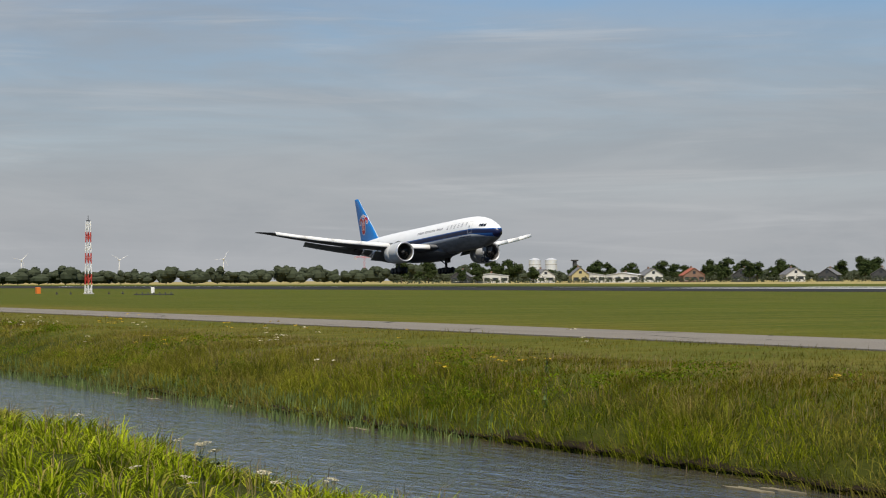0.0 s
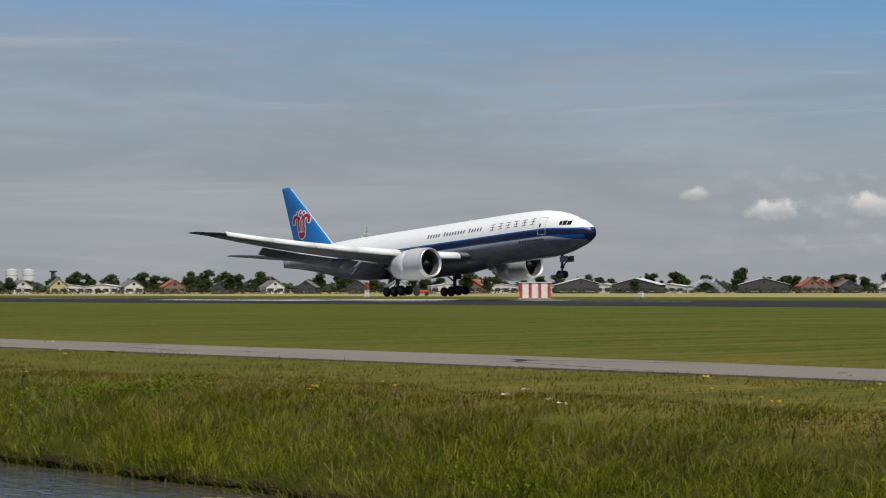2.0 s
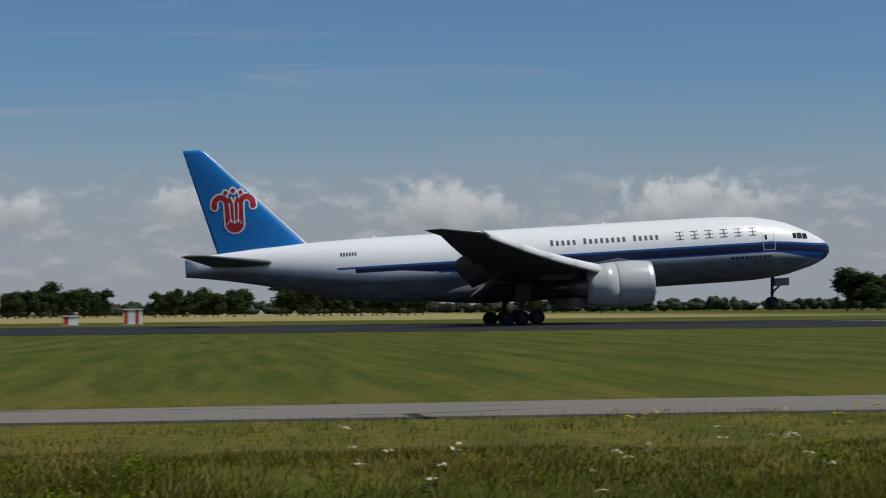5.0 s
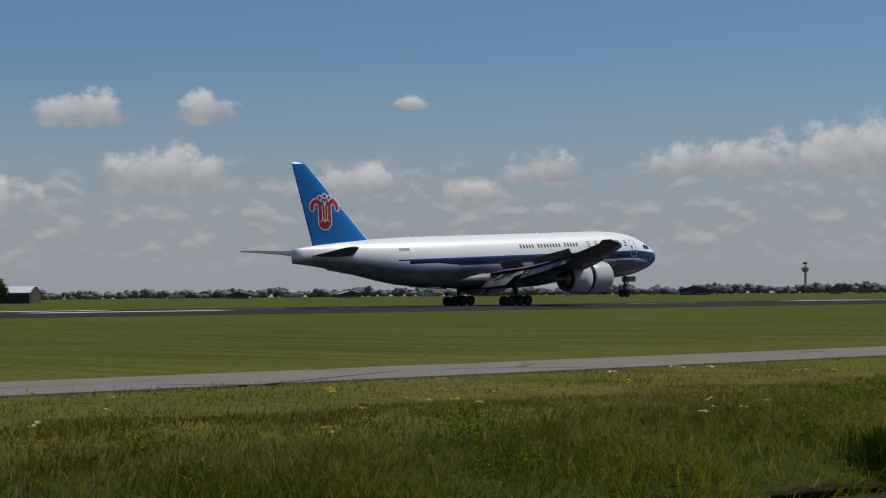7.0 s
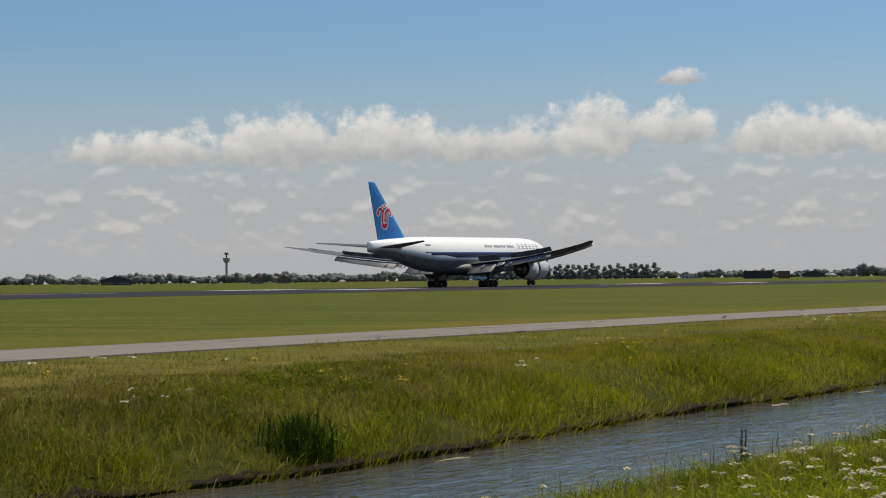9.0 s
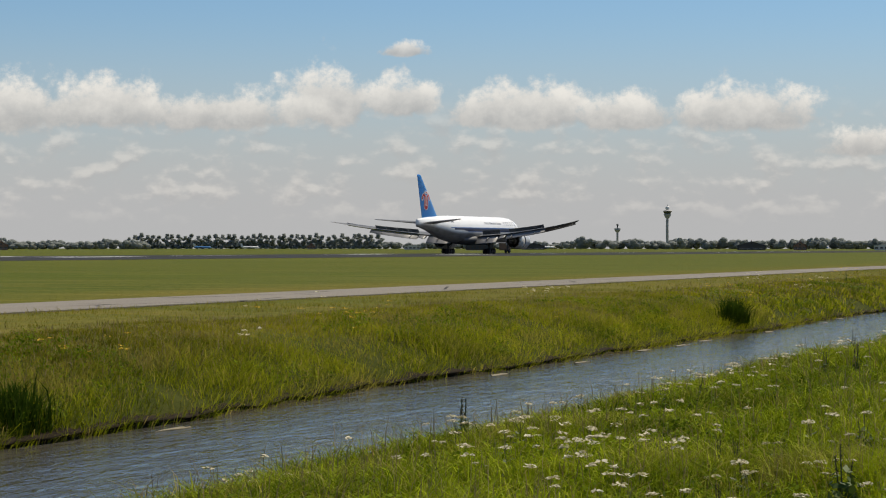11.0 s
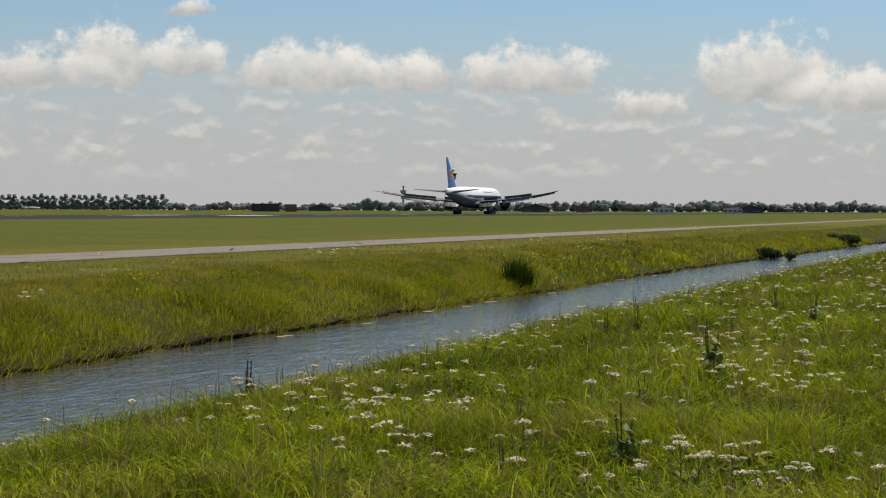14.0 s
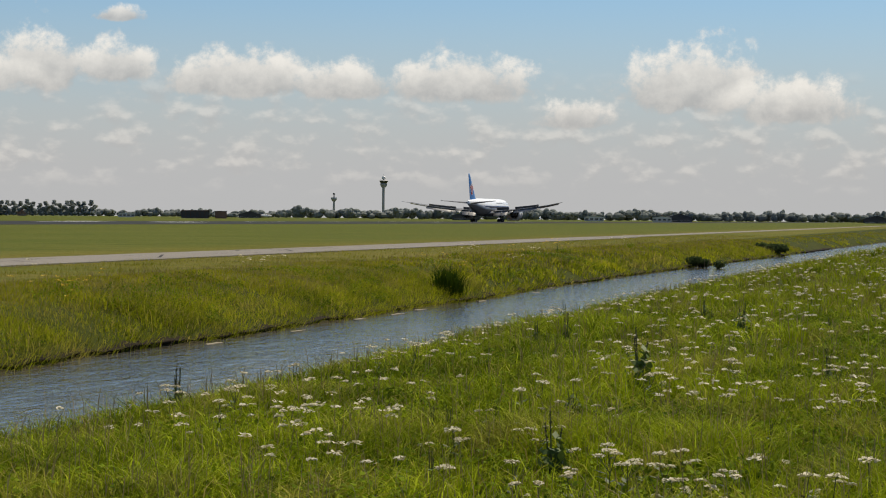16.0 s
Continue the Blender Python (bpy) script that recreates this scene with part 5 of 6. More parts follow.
        bm = bmesh.new()
        box(bm, -wide, wide, -0.06, 0.06, 0.18, 0.28, 0.02)
        part("bar", bm, M_TARRED, t)
        n = 7 if wide > 1 else 1
        for i in range(n):
            bm = bmesh.new()
            x = -wide + 2 * wide * (i + 0.5) / n
            rod(bm, (x, 0, 0.0), (x, 0, 0.42), 0.05, n=7)
            part("lamp_stand", bm, M_TARRED, t)
    t = thing("runway_sign", "small white and black sign beside the light bar", "sign", at=Matrix.Translation(spot(-70.13, 200)) @ Matrix.Rotation(radians(70), 4, "Z"))
    bm = bmesh.new()
    box(bm, -0.18, 0.18, -0.05, 0.05, 0.25, 0.85, 0.02)
    part("board", bm, M_SIGNWHITE, t)
    bm = bmesh.new()
    rod(bm, (0, 0, 0), (0, 0, 0.3), 0.05, n=7)
    part("pole", bm, M_STEEL, t)


def make_far_things():
    for b in (-58.84, -58.36):
        t = thing("silo", "pale metal grain silo with a low domed top", "silo", "grain silos", at=Matrix.Translation(spot(b, 1400)))
        bm = bmesh.new()
        rod(bm, (0, 0, 0), (0, 0, 15.6), 4.4, n=28)
        part("body", bm, M_SILO, t)
        for z in (4, 8, 12):
            bm = bmesh.new()
            rod(bm, (0, 0, z), (0, 0, z + 0.4), 4.5, n=28)
            part("band", bm, M_CONCRETE, t)
        bm = bmesh.new()
        rod(bm, (0, 0, 15.6), (0, 0, 17.0), 4.5, 1.2, 28)
        part("cap", bm, M_SILO, t)
    t = thing("chimney_tower", "narrow dark tower behind the village", "tower", at=Matrix.Translation(spot(-57.66, 1400)))
    bm = bmesh.new()
    rod(bm, (0, 0, 0), (0, 0, 15.5), 1.7, 1.5, 12)
    part("shaft", bm, M_TARRED, t)
    bm = bmesh.new()
    box(bm, -2, 2, -2, 2, 14.6, 15.6, 0.1)
    part("top", bm, M_TARRED, t)
    rng = random.Random(3)
    for b, d in ((-68.06, 4300), (-71.1, 4400), (-73.9, 4400)):
        t = thing("wind_turbine", "slender white wind turbine on the horizon", "wind turbine", "wind turbines", at=Matrix.Translation(spot(b, d)) @ Matrix.Rotation(radians(-b + 20), 4, "Z"))
        bm = bmesh.new()
        rod(bm, (0, 0, 0), (0, 0, 50), 1.3, 0.8, 12)
        part("tower", bm, M_SIGNWHITE, t)
        bm = bmesh.new()
        box(bm, -1.4, 1.4, -3, 3, 49, 52, 0.4)
        part("nacelle", bm, M_SIGNWHITE, t)
        a0 = rng.random() * 2
        for i in range(3):
            bm = bmesh.new()
            a = a0 + i * 2.0944
            rod(bm, (0, -3.4, 50.5), (math.sin(a) * 22, -3.4, 50.5 + math.cos(a) * 22), 0.55, 0.15, 6)
            part("blade", bm, M_SIGNWHITE, t)
    # control tower with its shafts, cab and ball
    t = thing("control_tower", "tall concrete airport control tower with a white ball", "control tower", at=Matrix.Translation(spot(72.95, 4400)))
    bm = bmesh.new()
    rod(bm, (-3.0, 0, 0), (-3.0, 0, 74), 2.6, n=14)
    rod(bm, (3.6, 0, 0), (3.6, 0, 72), 1.6, n=12)
    for z in range(8, 70, 9):
        box(bm, -3, 3.6, -0.8, 0.8, z, z + 1.4)
    part("shaft", bm, M_CONCRETE, t)
    bm = bmesh.new()
    rod(bm, (0, 0, 70), (0, 0, 76), 5.0, 8.0, 20)
    rod(bm, (0, 0, 76), (0, 0, 79), 8.0, 8.0, 20)
    part("gallery", bm, M_CONCRETE, t)
    bm = bmesh.new()
    rod(bm, (0, 0, 79), (0, 0, 85), 7.0, 10.2, 20)
    part("cab_glass", bm, M_PANE, t)
    bm = bmesh.new()
    rod(bm, (0, 0, 85), (0, 0, 87), 10.6, 8.0, 20)
    part("cab_roof", bm, M_CONCRETE, t)
    bm = bmesh.new()
    bmesh.ops.create_uvsphere(bm, u_segments=18, v_segments=12, radius=4.6, matrix=Matrix.Translation((0, 0, 92)))
    part("radar_ball", bm, M_SIGNWHITE, t, "white radar ball", True)
    bm = bmesh.new()
    rod(bm, (0, 0, 96), (0, 0, 101), 0.5, 0.2, 8)
    part("spike", bm, M_STEEL, t)
    for b, d, k, label in ((71.48, 3500, 1.0, "smaller slim radar tower on the airfield"), (51.72, 3000, 1.04, "slim radar tower rising behind the wood")):
        t = thing("radar_tower", label, "tower", at=Matrix.Translation(spot(b, d)) @ Matrix.Scale(k, 4))
        bm = bmesh.new()
        rod(bm, (0, 0, 0), (0, 0, 32), 2.2, 1.8, 14)
        part("shaft", bm, M_CONCRETE, t)
        bm = bmesh.new()
        rod(bm, (0, 0, 30), (0, 0, 34), 3.0, 5.6, 16)
        rod(bm, (0, 0, 34), (0, 0, 37), 5.6, 5.6, 16)
        part("platform", bm, M_CONCRETE, t)
        bm = bmesh.new()
        rod(bm, (0, 0, 37), (0, 0, 42), 1.0, n=8)
        box(bm, -4.2, 4.2, -0.6, 0.6, 42, 45, 0.2)
        part("radar_antenna", bm, M_STEEL, t)
    t = thing("fire_training_hut", "long low dark brown container building", "container", at=Matrix.Translation(spot(67.4, 1200)) @ Matrix.Rotation(radians(-67.4), 4, "Z"))
    bm = bmesh.new()
    box(bm, -8.6, 8.6, -3, 3, 0.2, 5.0, 0.1)
    part("body", bm, M_RUST, t)
    for i in range(6):
        bm = bmesh.new()
        box(bm, -8.4 + i * 2.9, -6.2 + i * 2.9, -3.1, -2.9, 0.6, 4.2)
        part("door", bm, M_TARRED, t)
    bm = bmesh.new()
    box(bm, -9, 9, -3.4, 3.4, -0.1, 0.2)
    part("footing", bm, M_CONCRETE, t)
    t = thing("brick_annex", "low red-brown brick annex beside the dark container building", "building", at=Matrix.Translation(spot(68.15, 1205)) @ Matrix.Rotation(radians(-68.15), 4, "Z"))
    bm = bmesh.new()
    box(bm, -3.6, 3.6, -2.5, 2.5, -0.1, 4.4, 0.1)
    part("wall", bm, M_BRICK, t)
    bm = bmesh.new()
    box(bm, -3.8, 3.8, -2.7, 2.7, 4.404, 4.7, 0.05)
    part("roof", bm, M_TILE_GREY, t)
    t = thing("tower_crane", "slender red tower crane rising behind the trees", "crane", at=Matrix.Translation(spot(-63.9, 2500)) @ Matrix.Rotation(radians(63.9), 4, "Z"))
    bm = bmesh.new()
    for x, y in ((-0.8, -0.8), (0.8, -0.8), (0.8, 0.8), (-0.8, 0.8)):
        rod(bm, (x, y, 0), (x, y, 31), 0.16, n=6)
    for i in range(16):
        k = 1 if i % 2 else -1
        rod(bm, (-0.8 * k, -0.8, i * 1.93), (0.8 * k, -0.8, i * 1.93 + 1.93), 0.1, n=5)
    part("tower", bm, M_SIGNRED, t)
    bm = bmesh.new()
    for z, y in ((31, -0.6), (31, 0.6), (32.3, 0)):
        rod(bm, (-13, y, z), (22, y, z), 0.14, n=6)
    for i in range(18):
        rod(bm, (-13 + i * 1.94, -0.6, 31), (-12 + i * 1.94, 0, 32.3), 0.08, n=5)
    part("jib", bm, M_SIGNRED, t)
    bm = bmesh.new()
    rod(bm, (0, 0, 31), (0, 0, 36), 0.3, 0.1, 6)
    rod(bm, (0, 0, 36), (14, 0, 32.3), 0.06, n=5)
    rod(bm, (0, 0, 36), (-11, 0, 32.3), 0.06, n=5)
    part("tie_mast", bm, M_SIGNRED, t)
    bm = bmesh.new()
    box(bm, -13, -10, -0.8, 0.8, 28.8, 31, 0.05)
    part("counterweight", bm, M_CONCRETE, t)
    # parked airliners far off
    for b, d, livery, turn in ((72.69, 1900, M_STEELBLUE, 0), (69.34, 1900, M_SIGNWHITE, 0), (62.8, 2700, M_SIGNWHITE, 10), (59.2, 2150, M_STEELBLUE, -8), (60.6, 2150, M_SIGNWHITE, 0), (77.3, 1850, M_STEELBLUE, 5)):
        t = thing("parked_airliner", "blue and white airliner parked far across the airfield", "aeroplane", "parked airliners", at=Matrix.Translation(spot(b, d)) @ Matrix.Rotation(radians(-b + turn), 4, "Z") @ Matrix.Scale(0.62, 4))
        bm = bmesh.new()
        loft(bm, [[(x, r * math.cos(q), 3.4 + dz + r * math.sin(q)) for q in (2 * math.pi * i / 12 for i in range(12))] for x, r, dz in ((-17, 0.2, 0.6), (-11, 1.4, 0.3), (-5, 1.9, 0), (10, 1.9, 0), (14, 1.5, -0.2), (17, 0.2, -0.5))])
        part("fuselage", bm, livery, t, shade=True)
        bm = bmesh.new()
        loft(bm, [[(-11.5, 0.2, 4.6), (-16, 0.2, 4.6), (-16, -0.2, 4.6), (-11.5, -0.2, 4.6)], [(-15.5, 0.1, 11), (-17.8, 0.1, 11), (-17.8, -0.1, 11), (-15.5, -0.1, 11)]])
        part("tail_fin", bm, M_SIGNWHITE, t)
        bm = bmesh.new()
        for s in (-1, 1):
            loft(bm, [[(4, s, 2.6), (-2, s, 2.6), (-2, s, 3.0), (4, s, 3.0)], [(-4, s * 15, 3.9), (-5.6, s * 15, 3.9), (-5.6, s * 15, 4.05), (-4, s * 15, 4.05)]])
        part("wing", bm, M_WING, t)
        bm = bmesh.new()
        for x, y in ((11, 0), (-1.5, 2.4), (-1.5, -2.4)):
            rod(bm, (x, y, 0.0), (x, y, 2.4), 0.35, n=8)
        part("undercarriage", bm, M_TYRE, t)


make_trees()
make_woods()
make_village()
make_masts()
make_far_things()


# ---------------------------------------------------------------- grass, reeds and flowers
M_BLADE_NEAR = varied("meadow_blades", (0.046, 0.084, 0.003), (0.440, 0.510, 0.018), 0.75, 0.03, 0.24, tip=(0.30, 0.25, 0.06))
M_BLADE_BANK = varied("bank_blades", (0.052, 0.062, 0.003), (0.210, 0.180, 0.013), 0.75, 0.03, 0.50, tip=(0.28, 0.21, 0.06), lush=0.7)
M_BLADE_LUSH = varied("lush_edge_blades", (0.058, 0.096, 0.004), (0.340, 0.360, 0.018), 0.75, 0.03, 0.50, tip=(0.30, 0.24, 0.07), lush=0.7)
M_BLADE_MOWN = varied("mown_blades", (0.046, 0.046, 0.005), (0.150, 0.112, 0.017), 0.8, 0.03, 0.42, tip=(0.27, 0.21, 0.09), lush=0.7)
M_BLADE_FIELD = varied("field_blades", (0.070, 0.086, 0.007), (0.200, 0.195, 0.030), 0.8, 0.05, 0.3)
M_REED = varied("reed_blades", (0.110, 0.170, 0.045), (0.260, 0.320, 0.110), 0.55, 0.25, 0.3)
M_DRYSTEM = varied("dry_stems", (0.16, 0.115, 0.05), (0.36, 0.28, 0.14), 0.7, 0.2, 0.2)
M_STEM = worn("flower_stems", (0.055, 0.075, 0.022), 0.7, amount=0.4, scale=5)
M_UMBEL = varied("umbel_florets", (0.40, 0.36, 0.23), (0.70, 0.64, 0.47), 0.7, 0.2, 0.25)
M_RAGWORT = varied("ragwort_florets", (0.40, 0.26, 0.01), (0.58, 0.40, 0.03), 0.6, 0.2, 0.2)
M_DOCK = varied("dock_leaves", (0.035, 0.070, 0.010), (0.090, 0.135, 0.022), 0.6, 0.25, 0.2)
M_HERB = varied("herb_leaves", (0.030, 0.064, 0.003), (0.210, 0.280, 0.012), 0.75, 0.04, 0.34)
M_RANK = varied("rank_grass", (0.016, 0.036, 0.002), (0.060, 0.100, 0.006), 0.75, 0.04, 0.3)
M_SEED = varied("seed_heads", (0.045, 0.035, 0.022), (0.12, 0.085, 0.05), 0.8, 0.1)
M_SCUM = worn("floating_weed", (0.20, 0.17, 0.10), 0.8, amount=0.6, scale=3)


def blades(name, x, y, h, w, mat, label, rng, lean=0.35, bent=True, wind=0.12, out=None):
    """Grass blades at the given places: base, knee and tip, or one triangle."""
    n = len(x)
    z = np.array([ground_z(float(a), float(b)) for a, b in zip(x, y)]) - 0.03
    turn = rng.random(n) * 2 * np.pi
    cx, cy = np.cos(turn), np.sin(turn)
    ln = lean * (0.3 + rng.random(n)) * h
    la = rng.random(n) * 2 * np.pi if out is None else out + rng.normal(size=n) * 0.5
    ln = ln * np.where(rng.random(n) < 0.2, 1.8, 1.0)
    lx, ly = np.cos(la) * ln + wind * h, np.sin(la) * ln
    base = np.stack([x, y, z], 1)
    side = np.stack([cx, cy, 0 * cx], 1) * (w / 2)[:, None]
    tip = base + np.stack([lx, ly, h * (1 - 0.25 * rng.random(n))], 1)
    if bent:
        knee = base + np.stack([lx * 0.34, ly * 0.34, h * 0.66], 1)
        v = np.stack([base - side, base + side, knee + side * 0.8, knee - side * 0.8, tip], 1).reshape(-1, 3)
        i = np.arange(n)[:, None] * 5
        tri = np.concatenate([i + np.array([[0, 1, 2]]), i + np.array([[0, 2, 3]]), i + np.array([[3, 2, 4]])], 1).reshape(-1)
        nf = n * 3
    else:
        v = np.stack([base - side, base + side, tip], 1).reshape(-1, 3)
        tri = np.arange(3 * n)
        nf = n
    me = bpy.data.meshes.new(name)
    me.vertices.add(len(v))
    me.vertices.foreach_set("co", v.astype(np.float32).ravel())
    me.loops.add(nf * 3)
    me.loops.foreach_set("vertex_index", tri.astype(np.int32))
    me.polygons.add(nf)
    me.polygons.foreach_set("loop_start", np.arange(nf, dtype=np.int32) * 3)
    me.update(calc_edges=True)
    me.materials.append(mat)
    return tagged(new(name, me), label, "grass", kind="stuff")


def scatter(rng, x0, x1, y0, y1, density, clump=0.0, seed=0.0):
    n = int((x1 - x0) * (y1 - y0) * density)
    x, y = x0 + (x1 - x0) * rng.random(n), y0 + (y1 - y0) * rng.random(n)
    if clump:
        k = np.array([noise.noise((a * 0.9 + seed, b * 0.9, 1.3)) for a, b in zip(x, y)])
        keep = rng.random(n) < np.clip(0.55 + clump * k, 0.05, 1)
        x, y = x[keep], y[keep]
    return x, y


def tufted(rng, x, y, k, r):
    """Gathers places into tufts of about k blades that spread outwards; gives places and the way out."""
    c = rng.integers(0, max(1, len(x) // k), len(x))
    a, q = rng.random(len(x)) * 2 * np.pi, r * rng.random(len(x)) ** 0.7
    return x[c] + np.cos(a) * q, y[c] + np.sin(a) * q, a


def patchy(x, y, scale, seed):
    return np.array([noise.noise((a * scale, b * scale, seed)) for a, b in zip(x, y)])


def make_grass():
    rng = np.random.default_rng(77)
    # near bank, thinning out with distance from the tall foreground
    for x0, x1, y0, y1, dens, hmin, hmax, w in ((9, 15, 0.2, 7.7, 1700, 0.09, 0.31, 0.009), (15, 24, 0.2, 7.8, 1000, 0.10, 0.33, 0.011), (24, 45, 0.2, 7.8, 420, 0.12, 0.34, 0.015),
                                                (45, 90, -1.0, 7.8, 110, 0.12, 0.30, 0.024), (90, 220, -4.0, 7.0, 16, 0.2, 0.45, 0.04), (-40, -10, 2.5, 7.7, 330, 0.10, 0.30, 0.015)):
        x, y = scatter(rng, x0, x1, y0, y1, dens, 0.9, x0)
        x, y, out = tufted(rng, x, y, 26, 0.085)
        edge = np.array([near_edge(float(a)) for a in x])
        k = (y < edge - 0.05) & (y < np.abs(x) * 0.62 + 0.4)
        x, y, out = x[k], y[k], out[k]
        h = (hmin + (hmax - hmin) * rng.random(len(x))) * (0.85 + 0.7 * np.clip(patchy(x, y, 0.5, 2.0) + 0.2, 0, 1))
        blades("near_bank_grass", x, y, h, w * (0.6 + 0.8 * rng.random(len(x))), M_BLADE_NEAR, "lush bright green meadow grass on the near bank", rng, 0.95, out=out)
        # thin straw stems with seed
        m = rng.random(len(x)) < 0.045
        blades("meadow_straw", x[m], y[m], h[m] * 1.4 + 0.06, np.full(m.sum(), w * 0.55), M_DRYSTEM, "thin straw-coloured grass stems", rng, 0.25)
    n = 380
    x = np.concatenate([11 + 45 * rng.random(n) ** 1.3, -12 - 22 * rng.random(120)])
    y = np.array([near_edge(float(a)) for a in x]) - 0.25 - 1.6 * rng.random(len(x)) ** 1.5
    h = 0.20 + 0.36 * rng.random(len(x)) ** 1.5
    blades("bank_edge_stalks", x, y, h, np.full(len(x), 0.009), M_DRYSTEM, "thin brown seeding stalks along the bank edge", rng, 0.16)
    # low broad leaves in the sward
    x, y = scatter(rng, 9.5, 34, 0.3, 7.5, 60, 0.9, 55)
    k = (y < np.array([near_edge(float(a)) for a in x]) - 0.2) & (y < x * 0.6)
    co = np.concatenate([leaf_cloud(rng, (a, b, ground_z(float(a), float(b)) + 0.10), (0.13, 0.13, 0.10), 12, 0.021) for a, b in zip(x[k], y[k])])
    tagged(quads_ob("sward_leaves", co, len(co) // 4, M_HERB), "low green broad leaves among the meadow grass", "grass", kind="stuff")
    # far bank: tall at the water, shorter above
    for x0, x1, dens in ((-85, -45, 210), (-45, 50, 1000), (50, 130, 190), (130, 260, 22)):
        x, q = scatter(rng, x0, x1, 0.06, 4.4, dens * 0.92, 0.45, 40 + x0)
        x, q, out = tufted(rng, x, q, 24, 0.42)
        q = np.maximum(q, 0.02)
        edge = np.array([far_edge(float(a)) for a in x])
        y = edge + q
        tallness = np.interp(q, [0.0, 0.25, 1.2, 2.2, 4.4], [0.20, 0.29, 0.27, 0.17, 0.08])
        h = tallness * (0.55 + 0.55 * rng.random(len(x))) * (0.9 + 0.55 * patchy(x, q, 0.45, 6.0))
        w = np.where(np.abs(x) < 50.5, 0.009, 0.030) * (0.7 + 0.7 * rng.random(len(x)))
        lush = q + 0.5 * rng.normal(size=len(q)) < 1.5
        for sel, mat, lab in ((lush, M_BLADE_LUSH, "lush tall green grass along the far water edge"), (~lush, M_BLADE_BANK, "dull yellowish green grass on the upper far bank")):
            blades("far_bank_grass", x[sel], y[sel], np.clip(h, 0.06, 1.1)[sel], w[sel], mat, lab, rng, 0.95, out=out[sel])
        m = (rng.random(len(x)) < 0.09) & (q > 1.0)
        blades("bank_straw", x[m], y[m], np.clip(h[m], 0.1, 1) * 1.2 + 0.04, w[m] * 0.6, M_DRYSTEM, "straw-coloured seeding stems on the far bank", rng, 0.3)
    # grass hanging over the lip of the bank
    x, q = scatter(rng, -75, 130, -0.07, 0.12, 620, 1.1, 61)
    k = np.abs(x) < 60
    k |= rng.random(len(x)) < 0.3
    x, q = x[k], q[k]
    y = np.array([far_edge(float(a)) for a in x]) + q
    blades("overhanging_grass", x, y, 0.10 + 0.20 * rng.random(len(x)), 0.010 * (0.7 + 0.6 * rng.random(len(x))), M_BLADE_LUSH, "green and brown grass hanging over the bank lip", rng, 1.1, out=np.full(len(x), -math.pi / 2))
    # broad-leaved herbs in patches on the far bank
    x, q = scatter(rng, -60, 90, 0.15, 3.0, 6.0, 0.0)
    k = patchy(x, q, 0.35, 14.0) > 0.10
    x, q = x[k], q[k]
    y = np.array([far_edge(float(a)) for a in x]) + q
    co = np.concatenate([leaf_cloud(rng, (a, b, ground_z(float(a), float(b)) + 0.13), (0.30, 0.25, 0.12), 40, 0.019) for a, b in zip(x, y)])
    tagged(quads_ob("bank_herbs", co, len(co) // 4, M_HERB), "patches of fresh green broad-leaved herbs on the far bank", "herbs", kind="stuff")
    # reeds in the shallow water
    x, q = scatter(rng, -46, -21.5, -0.7, 0.35, 200, 0.7, 90)
    edge = np.array([far_edge(float(a)) for a in x])
    y = edge + q
    z0 = np.array([ground_z(float(a), float(b)) for a, b in zip(x, y)])
    h = (0.14 + 0.18 * rng.random(len(x))) + np.maximum(0, WATER_Z - z0)
    blades("reeds", x, y, h, 0.016 * (0.7 + 0.6 * rng.random(len(x))), M_REED, "grey-green reeds standing in the ditch edge", rng, 0.16)
    # dark rank clumps at the far edge
    for cx, half, n in ((17.6, 0.46, 460), (47.6, 0.55, 800)):
        x = cx + half * np.clip(rng.normal(size=n) * 0.5, -1.2, 1.2)
        y = np.array([far_edge(float(a)) for a in x]) + 0.1 + 0.5 * rng.random(n)
        blades("rank_clump", x, y, (0.20 + 0.36 * rng.random(n)) * (1.5 if cx > 40 else 1.0), 0.017 * (0.6 + 0.6 * rng.random(n)), M_RANK, "dark green rank weed clump at the water edge", rng, 0.4)
    # dry root stubble at the waterline
    x, q = scatter(rng, -60, 90, -0.12, 0.10, 60)
    y = np.array([far_edge(float(a)) for a in x]) + q
    blades("waterline_stubble", x, y, 0.10 + 0.18 * rng.random(len(x)), np.full(len(x), 0.014), M_DRYSTEM, "brown stubble along the waterline", rng, 0.3, False)
    # mown strip by the path, and the field beyond it
    for x0, x1, dens, w in ((-110, -45, 45, 0.022), (-45, 55, 120, 0.015), (55, 160, 35, 0.03)):
        x, y = scatter(rng, x0, x1, 15.8, 22.05, dens, 0.8, 5 + x0)
        h = (0.045 + 0.085 * rng.random(len(x))) * (1 + 0.9 * np.clip(patchy(x * 0.3, y * 1.6, 0.8, 3.0), -0.5, 1))
        blades("mown_grass", x, y, h, np.full(len(x), w), M_BLADE_MOWN, "short mown green and straw grass by the path", rng, 0.6, False)
    for x0, x1, y0, y1, dens, w in ((-120, 170, 25.85, 33, 16, 0.022),):
        x, y = scatter(rng, x0, x1, y0, y1, dens, 0.8, 300)
        h = (0.03 + 0.04 * rng.random(len(x))) * np.interp(y, [26, 33], [1.2, 0.6])
        blades("field_grass", x, y, h, np.full(len(x), w), M_BLADE_FIELD, "short green airfield grass", rng, 0.5, False)
    # coarse tufts over the airfield
    x, y = scatter(rng, -190, 300, 30, 100, 3.2, 0.9, 210)
    k = np.abs(x) < y * 3.4
    x, y = x[k], y[k]
